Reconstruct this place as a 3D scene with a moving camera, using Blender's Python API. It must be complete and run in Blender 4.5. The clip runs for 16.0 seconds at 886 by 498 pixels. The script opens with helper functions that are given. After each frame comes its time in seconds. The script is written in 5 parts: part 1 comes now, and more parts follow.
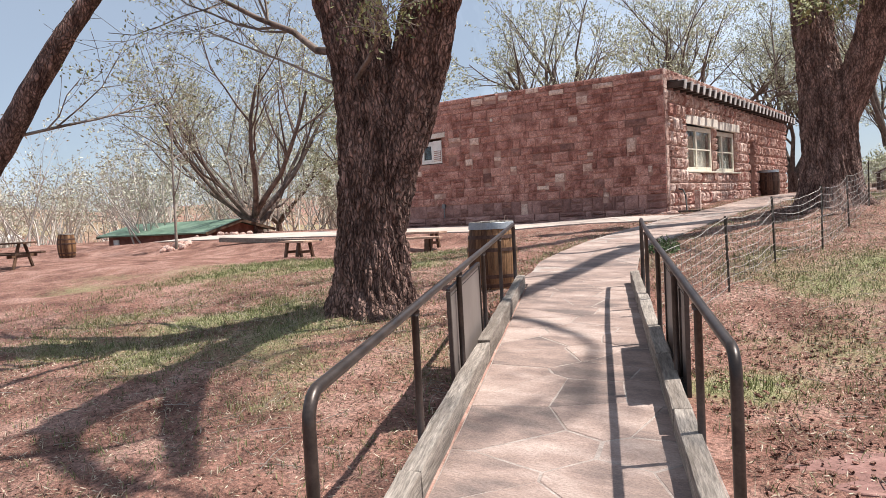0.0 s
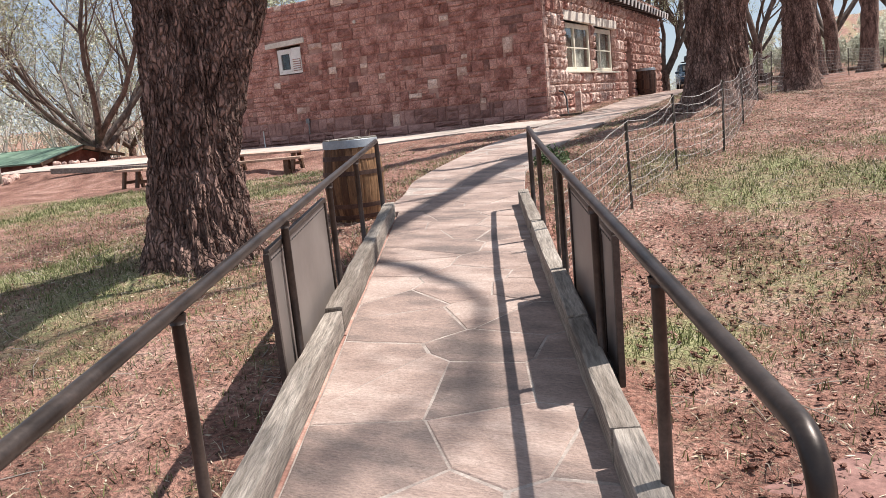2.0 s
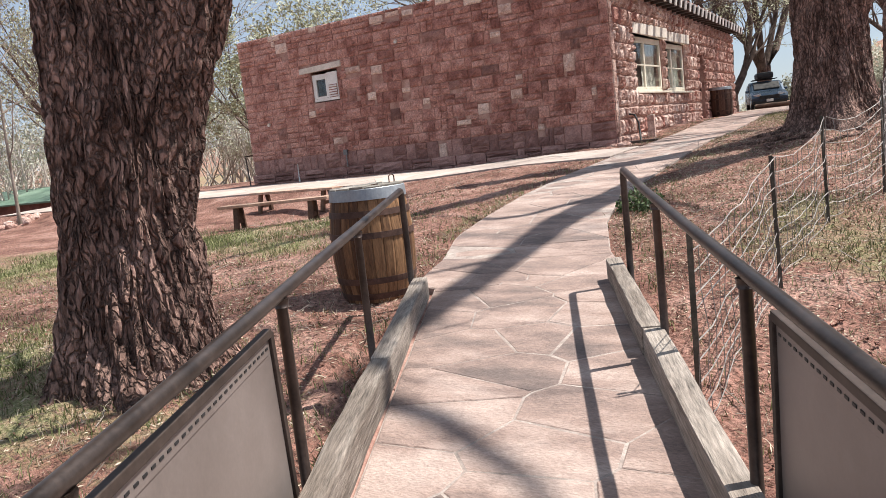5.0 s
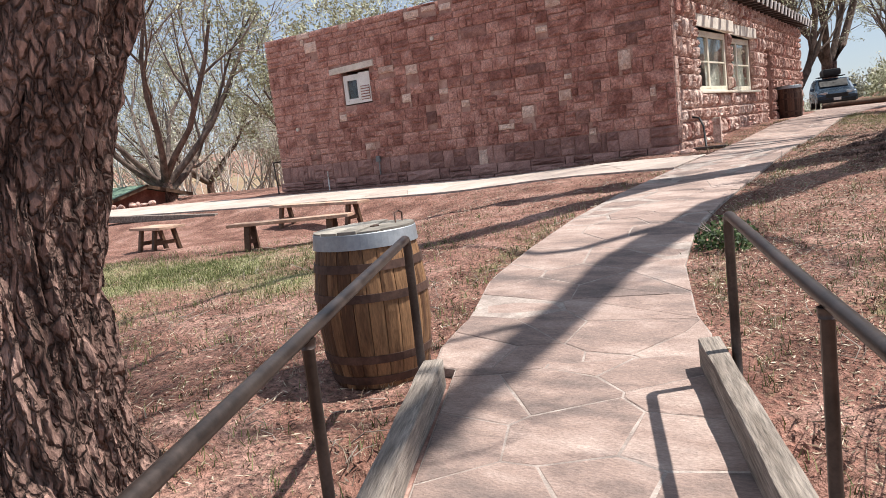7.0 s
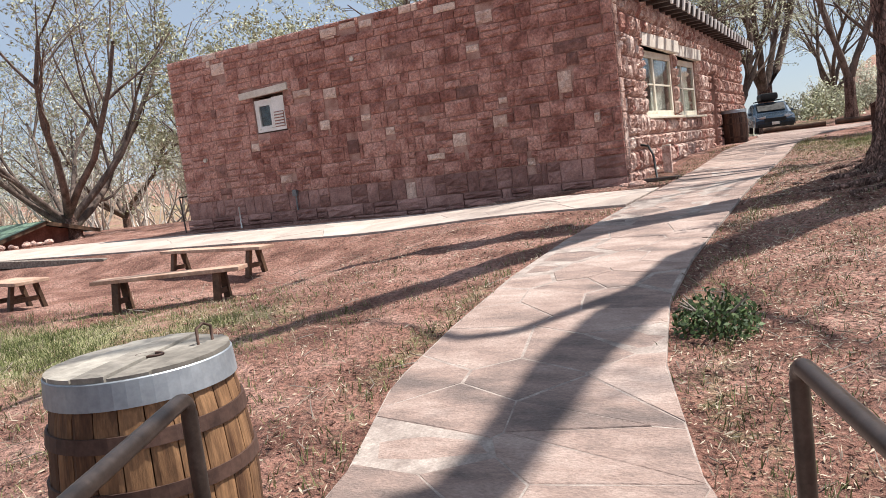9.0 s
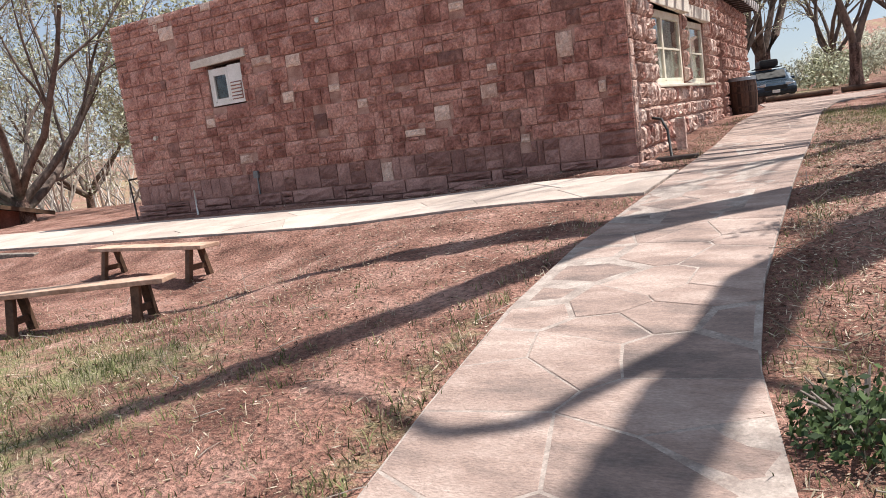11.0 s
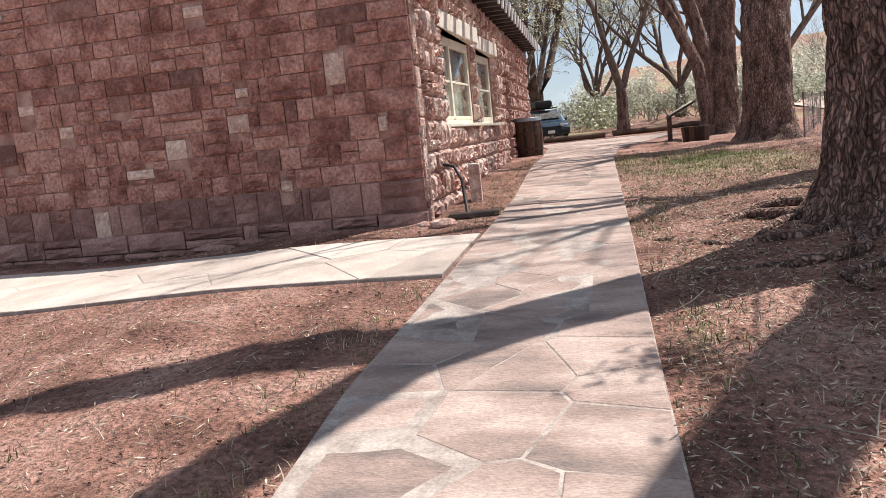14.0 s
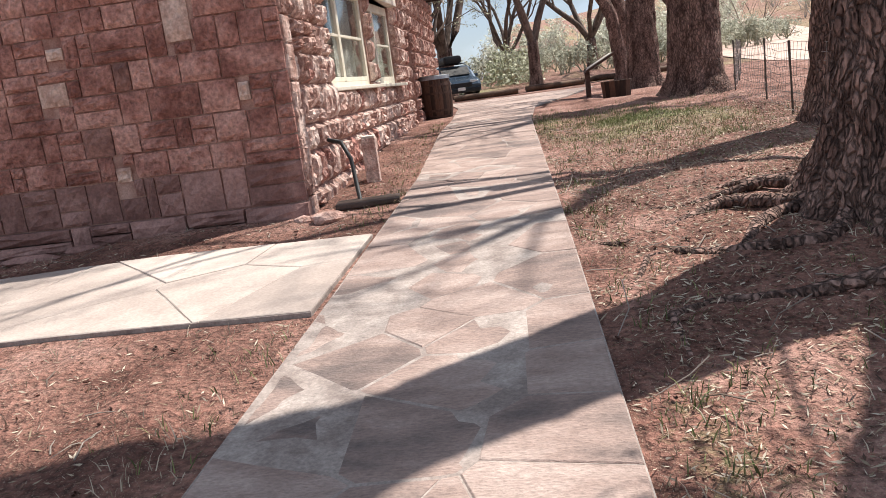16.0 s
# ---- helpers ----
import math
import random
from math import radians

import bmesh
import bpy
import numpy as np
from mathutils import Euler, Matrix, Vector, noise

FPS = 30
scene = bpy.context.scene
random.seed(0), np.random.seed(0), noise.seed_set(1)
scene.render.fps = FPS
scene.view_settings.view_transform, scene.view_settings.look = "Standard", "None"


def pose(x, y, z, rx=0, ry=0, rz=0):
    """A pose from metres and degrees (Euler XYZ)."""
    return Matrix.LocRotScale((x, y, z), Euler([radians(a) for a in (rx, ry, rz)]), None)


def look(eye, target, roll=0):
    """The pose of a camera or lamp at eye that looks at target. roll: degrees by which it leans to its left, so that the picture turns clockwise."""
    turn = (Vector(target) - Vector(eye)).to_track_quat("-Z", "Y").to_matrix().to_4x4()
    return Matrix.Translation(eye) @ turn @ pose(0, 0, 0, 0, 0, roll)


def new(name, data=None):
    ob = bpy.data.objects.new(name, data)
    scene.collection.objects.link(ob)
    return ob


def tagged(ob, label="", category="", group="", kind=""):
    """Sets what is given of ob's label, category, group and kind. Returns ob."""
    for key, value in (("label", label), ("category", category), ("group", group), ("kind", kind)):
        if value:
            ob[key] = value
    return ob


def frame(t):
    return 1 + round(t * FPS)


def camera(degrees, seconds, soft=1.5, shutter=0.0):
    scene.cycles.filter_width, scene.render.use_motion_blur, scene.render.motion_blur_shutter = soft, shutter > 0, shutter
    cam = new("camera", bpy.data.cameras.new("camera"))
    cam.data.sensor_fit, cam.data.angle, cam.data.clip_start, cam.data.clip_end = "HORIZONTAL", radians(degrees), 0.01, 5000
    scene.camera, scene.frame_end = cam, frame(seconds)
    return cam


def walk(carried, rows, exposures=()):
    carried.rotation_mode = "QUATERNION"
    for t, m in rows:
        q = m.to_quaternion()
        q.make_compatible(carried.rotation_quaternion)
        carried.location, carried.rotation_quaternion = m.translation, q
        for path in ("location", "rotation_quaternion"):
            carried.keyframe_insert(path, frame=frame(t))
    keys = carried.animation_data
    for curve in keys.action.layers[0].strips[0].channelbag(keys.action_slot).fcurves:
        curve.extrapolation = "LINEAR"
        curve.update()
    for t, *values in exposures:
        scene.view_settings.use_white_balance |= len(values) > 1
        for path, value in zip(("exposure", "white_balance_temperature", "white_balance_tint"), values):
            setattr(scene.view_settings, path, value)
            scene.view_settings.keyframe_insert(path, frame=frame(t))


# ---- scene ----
cam = camera(59.2, 16.0, soft=0.5)
PATH = [
    (0, (0.044, 0.115, 1.533), (-1.128, 1.735, 1.485), -1.9),
    (0.5, (-0.157, 0.512, 1.504), (-1.2, 2.21, 1.329), -4.2),
    (1, (-0.355, 0.923, 1.535), (-1.383, 2.628, 1.34), -4.3),
    (1.5, (-0.594, 1.33, 1.537), (-1.546, 3.064, 1.241), -4.2),
    (2, (-0.739, 1.758, 1.587), (-1.656, 3.512, 1.298), -4.7),
    (2.5, (-1.002, 2.112, 1.604), (-2.023, 3.815, 1.365), -3.3),
    (3, (-1.137, 2.495, 1.621), (-2.156, 4.204, 1.416), -4.8),
    (3.5, (-1.354, 2.859, 1.638), (-2.489, 4.498, 1.485), -4.3),
    (4, (-1.578, 3.27, 1.669), (-2.674, 4.932, 1.479), -5.0),
    (4.2, (-1.633, 3.466, 1.676), (-2.695, 5.15, 1.489), -5.4),
    (6.3, (-2.39, 5.019, 1.89), (-3.407, 6.722, 1.641), -6.0),
    (6.5, (-2.434, 5.205, 1.902), (-3.442, 6.917, 1.674), -6.8),
    (7, (-2.688, 5.657, 1.939), (-3.819, 7.294, 1.733), -5.5),
    (7.5, (-2.921, 6.092, 2.0), (-4.045, 7.734, 1.799), -5.9),
    (8, (-3.093, 6.568, 2.062), (-4.188, 8.233, 1.886), -6.1),
    (8.5, (-3.345, 6.996, 2.1), (-4.434, 8.664, 1.924), -5.7),
    (8.8, (-3.445, 7.283, 2.098), (-4.473, 8.992, 1.944), -5.5),
    (9, (-3.456, 7.499, 2.1), (-4.461, 9.221, 1.942), -6.1),
    (9.2, (-3.528, 7.642, 2.117), (-4.524, 9.368, 1.955), -5.5),
    (11.3, (-4.43, 9.473, 2.302), (-5.406, 11.203, 2.063), -6.6),
    (11.5, (-4.479, 9.59, 2.338), (-5.445, 11.327, 2.118), -5.9),
    (12, (-4.687, 9.995, 2.358), (-5.582, 11.771, 2.14), -5.5),
    (12.5, (-4.82, 10.539, 2.355), (-5.525, 12.394, 2.106), -5.9),
    (13, (-4.963, 10.919, 2.377), (-5.63, 12.787, 2.118), -4.0),
    (13.5, (-5.051, 11.425, 2.413), (-5.485, 13.361, 2.162), -5.6),
    (14, (-5.147, 11.886, 2.48), (-5.607, 13.82, 2.264), -5.4),
    (14.5, (-5.233, 12.353, 2.526), (-5.664, 14.292, 2.295), -6.0),
    (15, (-5.226, 12.875, 2.575), (-5.555, 14.835, 2.348), -6.1),
    (15.5, (-5.286, 13.336, 2.577), (-5.628, 15.284, 2.279), -6.3),
    (16, (-5.277, 13.819, 2.607), (-5.538, 15.772, 2.263), -7.2),
]
# the whole survey is levelled by a small turn about x
LEVEL = pose(0, 0, 0, -1.9, 0, 0)
walk(cam, [(t, LEVEL @ look(eye, target, roll)) for t, eye, target, roll in PATH], [(0, 0.68), (16, 0.68)])

# ---------------------------------------------------------------- light
SUN_TO = Vector((0.327, 0.28, 0.79)).normalized()
sun = new("sun", bpy.data.lights.new("sun", "SUN"))
sun.data.energy, sun.data.angle, sun.data.color = 5.0, radians(0.55), (1.0, 0.95, 0.885)
sun.rotation_mode = "QUATERNION"
sun.rotation_quaternion = SUN_TO.to_track_quat("Z", "Y")

world = bpy.data.worlds.new("sky")
scene.world = world
world.use_nodes = True
wn, wl = world.node_tree.nodes, world.node_tree.links
wn.clear()
sky = wn.new("ShaderNodeTexSky")
sky.sky_type, sky.sun_disc = "NISHITA", False
sky.sun_elevation = math.asin(SUN_TO.z)
sky.sun_rotation = math.atan2(SUN_TO.x, SUN_TO.y)
sky.air_density, sky.dust_density, sky.ozone_density, sky.altitude = 1.0, 1.2, 1.2, 1500
clouds = wn.new("ShaderNodeTexNoise")
clouds.inputs["Scale"].default_value, clouds.inputs["Detail"].default_value = 2.6, 9
clouds.inputs["Roughness"].default_value, clouds.inputs["Distortion"].default_value = 0.62, 0.5
thick = wn.new("ShaderNodeMapRange")
thick.inputs[1].default_value, thick.inputs[2].default_value = 0.46, 0.72
thick.inputs[3].default_value, thick.inputs[4].default_value = 0.34, 0.85
wl.new(clouds.outputs["Fac"], thick.inputs[0])
veil = wn.new("ShaderNodeMix")
veil.data_type = "RGBA"
veil.inputs["B"].default_value = (14.0, 16.2, 19.5, 1)
wl.new(thick.outputs[0], veil.inputs["Factor"])
wl.new(sky.outputs[0], veil.inputs["A"])
air = wn.new("ShaderNodeBackground")
air.inputs["Strength"].default_value = 0.044
wl.new(veil.outputs["Result"], air.inputs["Color"])
wl.new(air.outputs[0], wn.new("ShaderNodeOutputWorld").inputs[0])


# ---------------------------------------------------------------- materials
def surface(name, low, high, scale=3.0, fine=40.0, rough=0.85, bump=0.3, dist=0.01, metal=0.0, third=None,
            vary=0.0, stretch=(1, 1, 1), island=False, mottle=0.35, spec=0.3, local=False, sharp=0.16):
    """A two-scale procedural surface: broad patches between two colours, fine grain, relief; vary: from piece to piece."""
    m = bpy.data.materials.new(name)
    m.use_nodes = True
    nt = m.node_tree
    n, l = nt.nodes, nt.links
    b = n["Principled BSDF"]
    b.inputs["Metallic"].default_value = metal
    b.inputs["Specular IOR Level"].default_value = spec
    if local:
        vec = n.new("ShaderNodeTexCoord").outputs["Object"]
    else:
        vec = n.new("ShaderNodeNewGeometry").outputs["Position"]
    mp = n.new("ShaderNodeMapping")
    mp.inputs["Scale"].default_value = stretch
    l.new(vec, mp.inputs["Vector"])
    broad, grain = n.new("ShaderNodeTexNoise"), n.new("ShaderNodeTexNoise")
    for t, s, d in ((broad, scale, 5), (grain, fine, 4)):
        t.inputs["Scale"].default_value, t.inputs["Detail"].default_value = s, d
        t.inputs["Roughness"].default_value = 0.62
        l.new(mp.outputs[0], t.inputs["Vector"])
    ramp = n.new("ShaderNodeValToRGB")
    e = ramp.color_ramp.elements
    e[0].position, e[1].position = 0.5 - sharp, 0.5 + sharp
    e[0].color, e[1].color = (*low, 1), (*high, 1)
    if third:
        x = ramp.color_ramp.elements.new(0.5)
        x.color = (*third, 1)
    fac = broad.outputs["Fac"]
    if vary:
        if island:
            r = n.new("ShaderNodeNewGeometry").outputs["Random Per Island"]
        else:
            r = n.new("ShaderNodeObjectInfo").outputs["Random"]
        sp = n.new("ShaderNodeMapRange")
        sp.inputs[3].default_value, sp.inputs[4].default_value = -vary, vary
        l.new(r, sp.inputs[0])
        ad = n.new("ShaderNodeMath")
        ad.operation = "ADD"
        l.new(fac, ad.inputs[0])
        l.new(sp.outputs[0], ad.inputs[1])
        fac = ad.outputs[0]
    l.new(fac, ramp.inputs["Fac"])
    g2 = n.new("ShaderNodeMapRange")
    g2.inputs[1].default_value, g2.inputs[2].default_value = 0.25, 0.75
    g2.inputs[3].default_value, g2.inputs[4].default_value = 1 - mottle, 1 + mottle * 0.6
    l.new(grain.outputs["Fac"], g2.inputs[0])
    mul = n.new("ShaderNodeMix")
    mul.data_type, mul.blend_type = "RGBA", "MULTIPLY"
    mul.inputs["Factor"].default_value = 1.0
    l.new(ramp.outputs["Color"], mul.inputs["A"])
    l.new(g2.outputs[0], mul.inputs["B"])
    l.new(mul.outputs["Result"], b.inputs["Base Color"])
    rr = n.new("ShaderNodeMapRange")
    rr.inputs[3].default_value, rr.inputs[4].default_value = max(rough - 0.1, 0.02), min(rough + 0.1, 1)
    l.new(grain.outputs["Fac"], rr.inputs[0])
    l.new(rr.outputs[0], b.inputs["Roughness"])
    if bump:
        bp = n.new("ShaderNodeBump")
        bp.inputs["Strength"].default_value, bp.inputs["Distance"].default_value = bump, dist
        l.new(grain.outputs["Fac"], bp.inputs["Height"])
        l.new(bp.outputs[0], b.inputs["Normal"])
    return m


def earth_material():
    """Red earth with dry litter, and thin grass where the mesh's own 'grass' value says it grows."""
    m = surface("red_earth", (0.142, 0.062, 0.0456), (0.434, 0.255, 0.206), 1.3, 26, 0.95, 1.0, 0.06, third=(0.293, 0.146, 0.111), mottle=0.85)
    n, l = m.node_tree.nodes, m.node_tree.links
    b = n["Principled BSDF"]
    base = b.inputs["Base Color"].links[0].from_socket
    att = n.new("ShaderNodeAttribute")
    att.attribute_name = "grass"
    pos = n.new("ShaderNodeNewGeometry")
    pat = n.new("ShaderNodeTexNoise")
    pat.inputs["Scale"].default_value, pat.inputs["Detail"].default_value, pat.inputs["Roughness"].default_value = 9.0, 8, 0.75
    l.new(pos.outputs["Position"], pat.inputs["Vector"])
    cut = n.new("ShaderNodeMath")
    cut.operation = "ADD"
    l.new(pat.outputs["Fac"], cut.inputs[0])
    l.new(att.outputs["Fac"], cut.inputs[1])
    step = n.new("ShaderNodeMapRange")
    step.inputs[1].default_value, step.inputs[2].default_value = 0.82, 1.16
    l.new(cut.outputs[0], step.inputs[0])
    green = n.new("ShaderNodeValToRGB")
    e = green.color_ramp.elements
    e[0].position, e[1].position = 0.35, 0.62
    e[0].color, e[1].color = (0.12, 0.14, 0.05, 1), (0.36, 0.34, 0.18, 1)
    fine = n.new("ShaderNodeTexNoise")
    fine.inputs["Scale"].default_value, fine.inputs["Detail"].default_value = 55, 3
    l.new(pos.outputs["Position"], fine.inputs["Vector"])
    l.new(fine.outputs["Fac"], green.inputs["Fac"])
    mix = n.new("ShaderNodeMix")
    mix.data_type = "RGBA"
    l.new(step.outputs[0], mix.inputs["Factor"])
    l.new(base, mix.inputs["A"])
    l.new(green.outputs["Color"], mix.inputs["B"])
    # straw and leaf litter flecks
    vor = n.new("ShaderNodeTexNoise")
    vor.inputs["Scale"].default_value, vor.inputs["Detail"].default_value, vor.inputs["Roughness"].default_value = 70, 2, 0.9
    l.new(pos.outputs["Position"], vor.inputs["Vector"])
    fleck = n.new("ShaderNodeMapRange")
    fleck.inputs[1].default_value, fleck.inputs[2].default_value = 0.60, 0.66
    fleck.inputs[4].default_value = 0.45
    l.new(vor.outputs["Fac"], fleck.inputs[0])
    mix2 = n.new("ShaderNodeMix")
    mix2.data_type = "RGBA"
    mix2.inputs["B"].default_value = (0.56, 0.44, 0.32, 1)
    l.new(fleck.outputs[0], mix2.inputs["Factor"])
    l.new(mix.outputs["Result"], mix2.inputs["A"])
    l.new(mix2.outputs["Result"], b.inputs["Base Color"])
    return m


def bark_material():
    """Cottonwood bark: long red-brown plates parted by dark cracks."""
    m = surface("furrowed_bark", (0.111, 0.0624, 0.0494), (0.39, 0.247, 0.202), 7, 45, 0.95, 0.8, 0.02, stretch=(1, 1, 0.35), mottle=0.6, sharp=0.14)
    n, l = m.node_tree.nodes, m.node_tree.links
    b = n["Principled BSDF"]
    base = b.inputs["Base Color"].links[0].from_socket
    fine = b.inputs["Normal"].links[0].from_socket
    pos = n.new("ShaderNodeNewGeometry").outputs["Position"]
    warp = n.new("ShaderNodeTexNoise")
    warp.inputs["Scale"].default_value, warp.inputs["Detail"].default_value = 5.0, 4
    l.new(pos, warp.inputs["Vector"])
    push = n.new("ShaderNodeVectorMath")
    push.operation = "MULTIPLY_ADD"
    push.inputs[1].default_value = (0.16, 0.16, 0.16)
    l.new(warp.outputs["Color"], push.inputs[0])
    l.new(pos, push.inputs[2])
    mp = n.new("ShaderNodeMapping")
    mp.inputs["Scale"].default_value = (1, 1, 0.3)
    l.new(push.outputs[0], mp.inputs["Vector"])
    vor = n.new("ShaderNodeTexVoronoi")
    vor.feature = "DISTANCE_TO_EDGE"
    vor.inputs["Scale"].default_value = 24
    l.new(mp.outputs[0], vor.inputs["Vector"])
    crack = n.new("ShaderNodeMapRange")
    crack.inputs[1].default_value, crack.inputs[2].default_value = 0.0, 0.2
    crack.inputs[3].default_value, crack.inputs[4].default_value = 0.45, 1.15
    l.new(vor.outputs["Distance"], crack.inputs[0])
    mul = n.new("ShaderNodeMix")
    mul.data_type, mul.blend_type = "RGBA", "MULTIPLY"
    mul.inputs["Factor"].default_value = 1.0
    l.new(base, mul.inputs["A"])
    l.new(crack.outputs[0], mul.inputs["B"])
    l.new(mul.outputs["Result"], b.inputs["Base Color"])
    bp = n.new("ShaderNodeBump")
    bp.inputs["Strength"].default_value, bp.inputs["Distance"].default_value = 1.0, 0.035
    l.new(crack.outputs[0], bp.inputs["Height"])
    l.new(fine, bp.inputs["Normal"])
    l.new(bp.outputs[0], b.inputs["Normal"])
    return m


EARTH = earth_material()
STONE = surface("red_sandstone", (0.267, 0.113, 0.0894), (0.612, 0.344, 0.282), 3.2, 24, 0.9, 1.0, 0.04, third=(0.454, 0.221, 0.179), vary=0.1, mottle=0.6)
STONE_PALE = surface("pale_sandstone", (0.48, 0.31, 0.25), (0.76, 0.58, 0.49), 9, 30, 0.9, 0.5, 0.01, vary=0.12, mottle=0.4)
STONE_DARK = surface("dark_sandstone", (0.17, 0.085, 0.072), (0.36, 0.19, 0.155), 7, 30, 0.9, 0.6, 0.012, vary=0.12, mottle=0.45)
DEADLEAF = surface("dark_dead_leaves", (0.07, 0.042, 0.03), (0.22, 0.135, 0.095), 1.0, 30, 0.9, 0.0, vary=0.35, island=True, mottle=0.2)
STONE_BASE = surface("grey_red_base_stone", (0.23, 0.122, 0.105), (0.423, 0.248, 0.214), 3, 32, 0.9, 0.6, 0.012, vary=0.2, mottle=0.4)
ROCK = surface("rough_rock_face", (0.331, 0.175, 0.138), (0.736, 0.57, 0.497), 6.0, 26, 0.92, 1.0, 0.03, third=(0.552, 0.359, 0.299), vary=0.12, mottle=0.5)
MORTAR = surface("lime_mortar", (0.276, 0.138, 0.109), (0.529, 0.345, 0.287), 4, 60, 0.95, 0.5, 0.006)
FLAG = surface("flagstone", (0.169, 0.131, 0.119), (0.472, 0.365, 0.318), 2.2, 60, 0.82, 0.8, 0.014, third=(0.332, 0.239, 0.204), vary=0.09, mottle=0.34, stretch=(0.7, 1.5, 1), sharp=0.19)
JOINT = surface("pale_joint_mortar", (0.248, 0.198, 0.175), (0.442, 0.377, 0.336), 6, 60, 0.95, 0.5, 0.005)
CONCRETE = surface("pale_walk", (0.38, 0.31, 0.27), (0.54, 0.455, 0.40), 1.4, 45, 0.9, 0.3, 0.004, vary=0.1, mottle=0.22)
TIMBER = surface("weathered_timber", (0.176, 0.144, 0.12), (0.376, 0.324, 0.28), 3, 14, 0.88, 1.0, 0.012, stretch=(5, 0.5, 5), vary=0.12, mottle=0.6, local=True)
PIPE = surface("worn_brown_pipe", (0.035, 0.024, 0.02), (0.085, 0.058, 0.048), 6, 60, 0.42, 0.15, 0.002, metal=0.35, spec=0.5)
PIPE_TOP = surface("rubbed_pipe", (0.0315, 0.0224, 0.0189), (0.0875, 0.0651, 0.056), 5, 60, 0.38, 0.15, 0.002, metal=0.45, spec=0.5)
SHEET = surface("grey_brown_sheet_metal", (0.20, 0.165, 0.15), (0.29, 0.245, 0.225), 1.5, 70, 0.45, 0.06, 0.001, metal=0.35, mottle=0.12)
SHEET_DARK = surface("dark_sheet_frame", (0.05, 0.036, 0.03), (0.10, 0.075, 0.065), 4, 60, 0.5, 0.1, 0.001, metal=0.3)
STAVE_DARK = surface("dark_stave", (0.035, 0.02, 0.015), (0.12, 0.065, 0.045), 3, 20, 0.75, 0.5, 0.004, stretch=(6, 6, 0.8), vary=0.2, mottle=0.4)
STAVE = surface("oak_stave", (0.0892, 0.0425, 0.0221), (0.297, 0.162, 0.0808), 3, 20, 0.7, 0.5, 0.004, stretch=(6, 6, 0.8), vary=0.22, mottle=0.45)
HOOP = surface("rusty_hoop", (0.055, 0.032, 0.026), (0.13, 0.075, 0.058), 6, 50, 0.62, 0.3, 0.002, metal=0.3)
ZINC = surface("zinc_rim", (0.26, 0.29, 0.325), (0.44, 0.47, 0.50), 4, 50, 0.5, 0.12, 0.001, metal=0.5, mottle=0.15)
LIDWOOD = surface("grey_lid_wood", (0.20, 0.18, 0.155), (0.42, 0.385, 0.335), 3, 22, 0.85, 0.5, 0.004, vary=0.14, mottle=0.4)
BARK = bark_material()
LIMB = surface("limb_bark", (0.075, 0.055, 0.046), (0.22, 0.165, 0.14), 5, 30, 0.95, 0.6, 0.01, stretch=(1, 1, 0.5), mottle=0.4)
TWIG = surface("grey_twigs", (0.16, 0.125, 0.10), (0.34, 0.29, 0.25), 3, 30, 0.95, 0.0, vary=0.2, island=True)
# far scrub's twigs, lightened together with HAZY for distance haze
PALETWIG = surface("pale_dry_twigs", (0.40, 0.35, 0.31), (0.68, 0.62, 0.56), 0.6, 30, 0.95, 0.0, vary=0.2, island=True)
LEAF = surface("spring_leaves", (0.12, 0.135, 0.045), (0.38, 0.38, 0.18), 1.2, 30, 0.6, 0.0, vary=0.3, island=True, mottle=0.2)
LEAF_PALE = surface("pale_buds", (0.27, 0.28, 0.16), (0.54, 0.54, 0.38), 1.2, 30, 0.6, 0.0, vary=0.3, island=True, mottle=0.2)
# paler far copy of LEAF_PALE: distance haze put into the colour
HAZY = surface("far_hazed_pale_buds", (0.42, 0.42, 0.31), (0.68, 0.67, 0.54), 0.6, 20, 0.8, 0.0, vary=0.3, island=True)
SAGE = surface("sagebrush", (0.28, 0.28, 0.20), (0.52, 0.51, 0.40), 0.6, 20, 0.9, 0.0, vary=0.3, island=True)
GRASS = surface("grass_blades", (0.075, 0.092, 0.03), (0.24, 0.255, 0.105), 0.8, 30, 0.7, 0.0, vary=0.35, island=True, mottle=0.2)
STRAW = surface("dry_straw", (0.26, 0.195, 0.13), (0.56, 0.47, 0.36), 1.0, 30, 0.85, 0.0, vary=0.35, island=True, mottle=0.2)
SHRUB = surface("dark_green_shrub", (0.03, 0.055, 0.018), (0.10, 0.15, 0.05), 4, 30, 0.6, 0.0, vary=0.3, island=True)
CREAM = surface("cream_paint", (0.62, 0.56, 0.45), (0.76, 0.71, 0.60), 3, 40, 0.6, 0.15, 0.002, mottle=0.15)
WHITE = surface("white_paint", (0.66, 0.64, 0.60), (0.80, 0.78, 0.75), 3, 40, 0.55, 0.1, 0.002, mottle=0.12)
CAST = surface("cast_lintel", (0.55, 0.48, 0.41), (0.74, 0.68, 0.60), 3, 40, 0.9, 0.3, 0.004, mottle=0.2)
DARKWOOD = surface("dark_stained_wood", (0.05, 0.028, 0.018), (0.14, 0.08, 0.05), 3, 24, 0.75, 0.4, 0.004, vary=0.12)
BENCHWOOD = surface("pale_bench_plank", (0.34, 0.2, 0.14), (0.55, 0.385, 0.29), 3, 22, 0.8, 0.5, 0.004, vary=0.1)
GALV = surface("grey_metal_eave", (0.14, 0.145, 0.15), (0.30, 0.31, 0.32), 3, 40, 0.5, 0.1, 0.002, metal=0.4)
GREENROOF = surface("green_roof", (0.10, 0.17, 0.12), (0.22, 0.31, 0.23), 0.8, 20, 0.6, 0.1, 0.004)
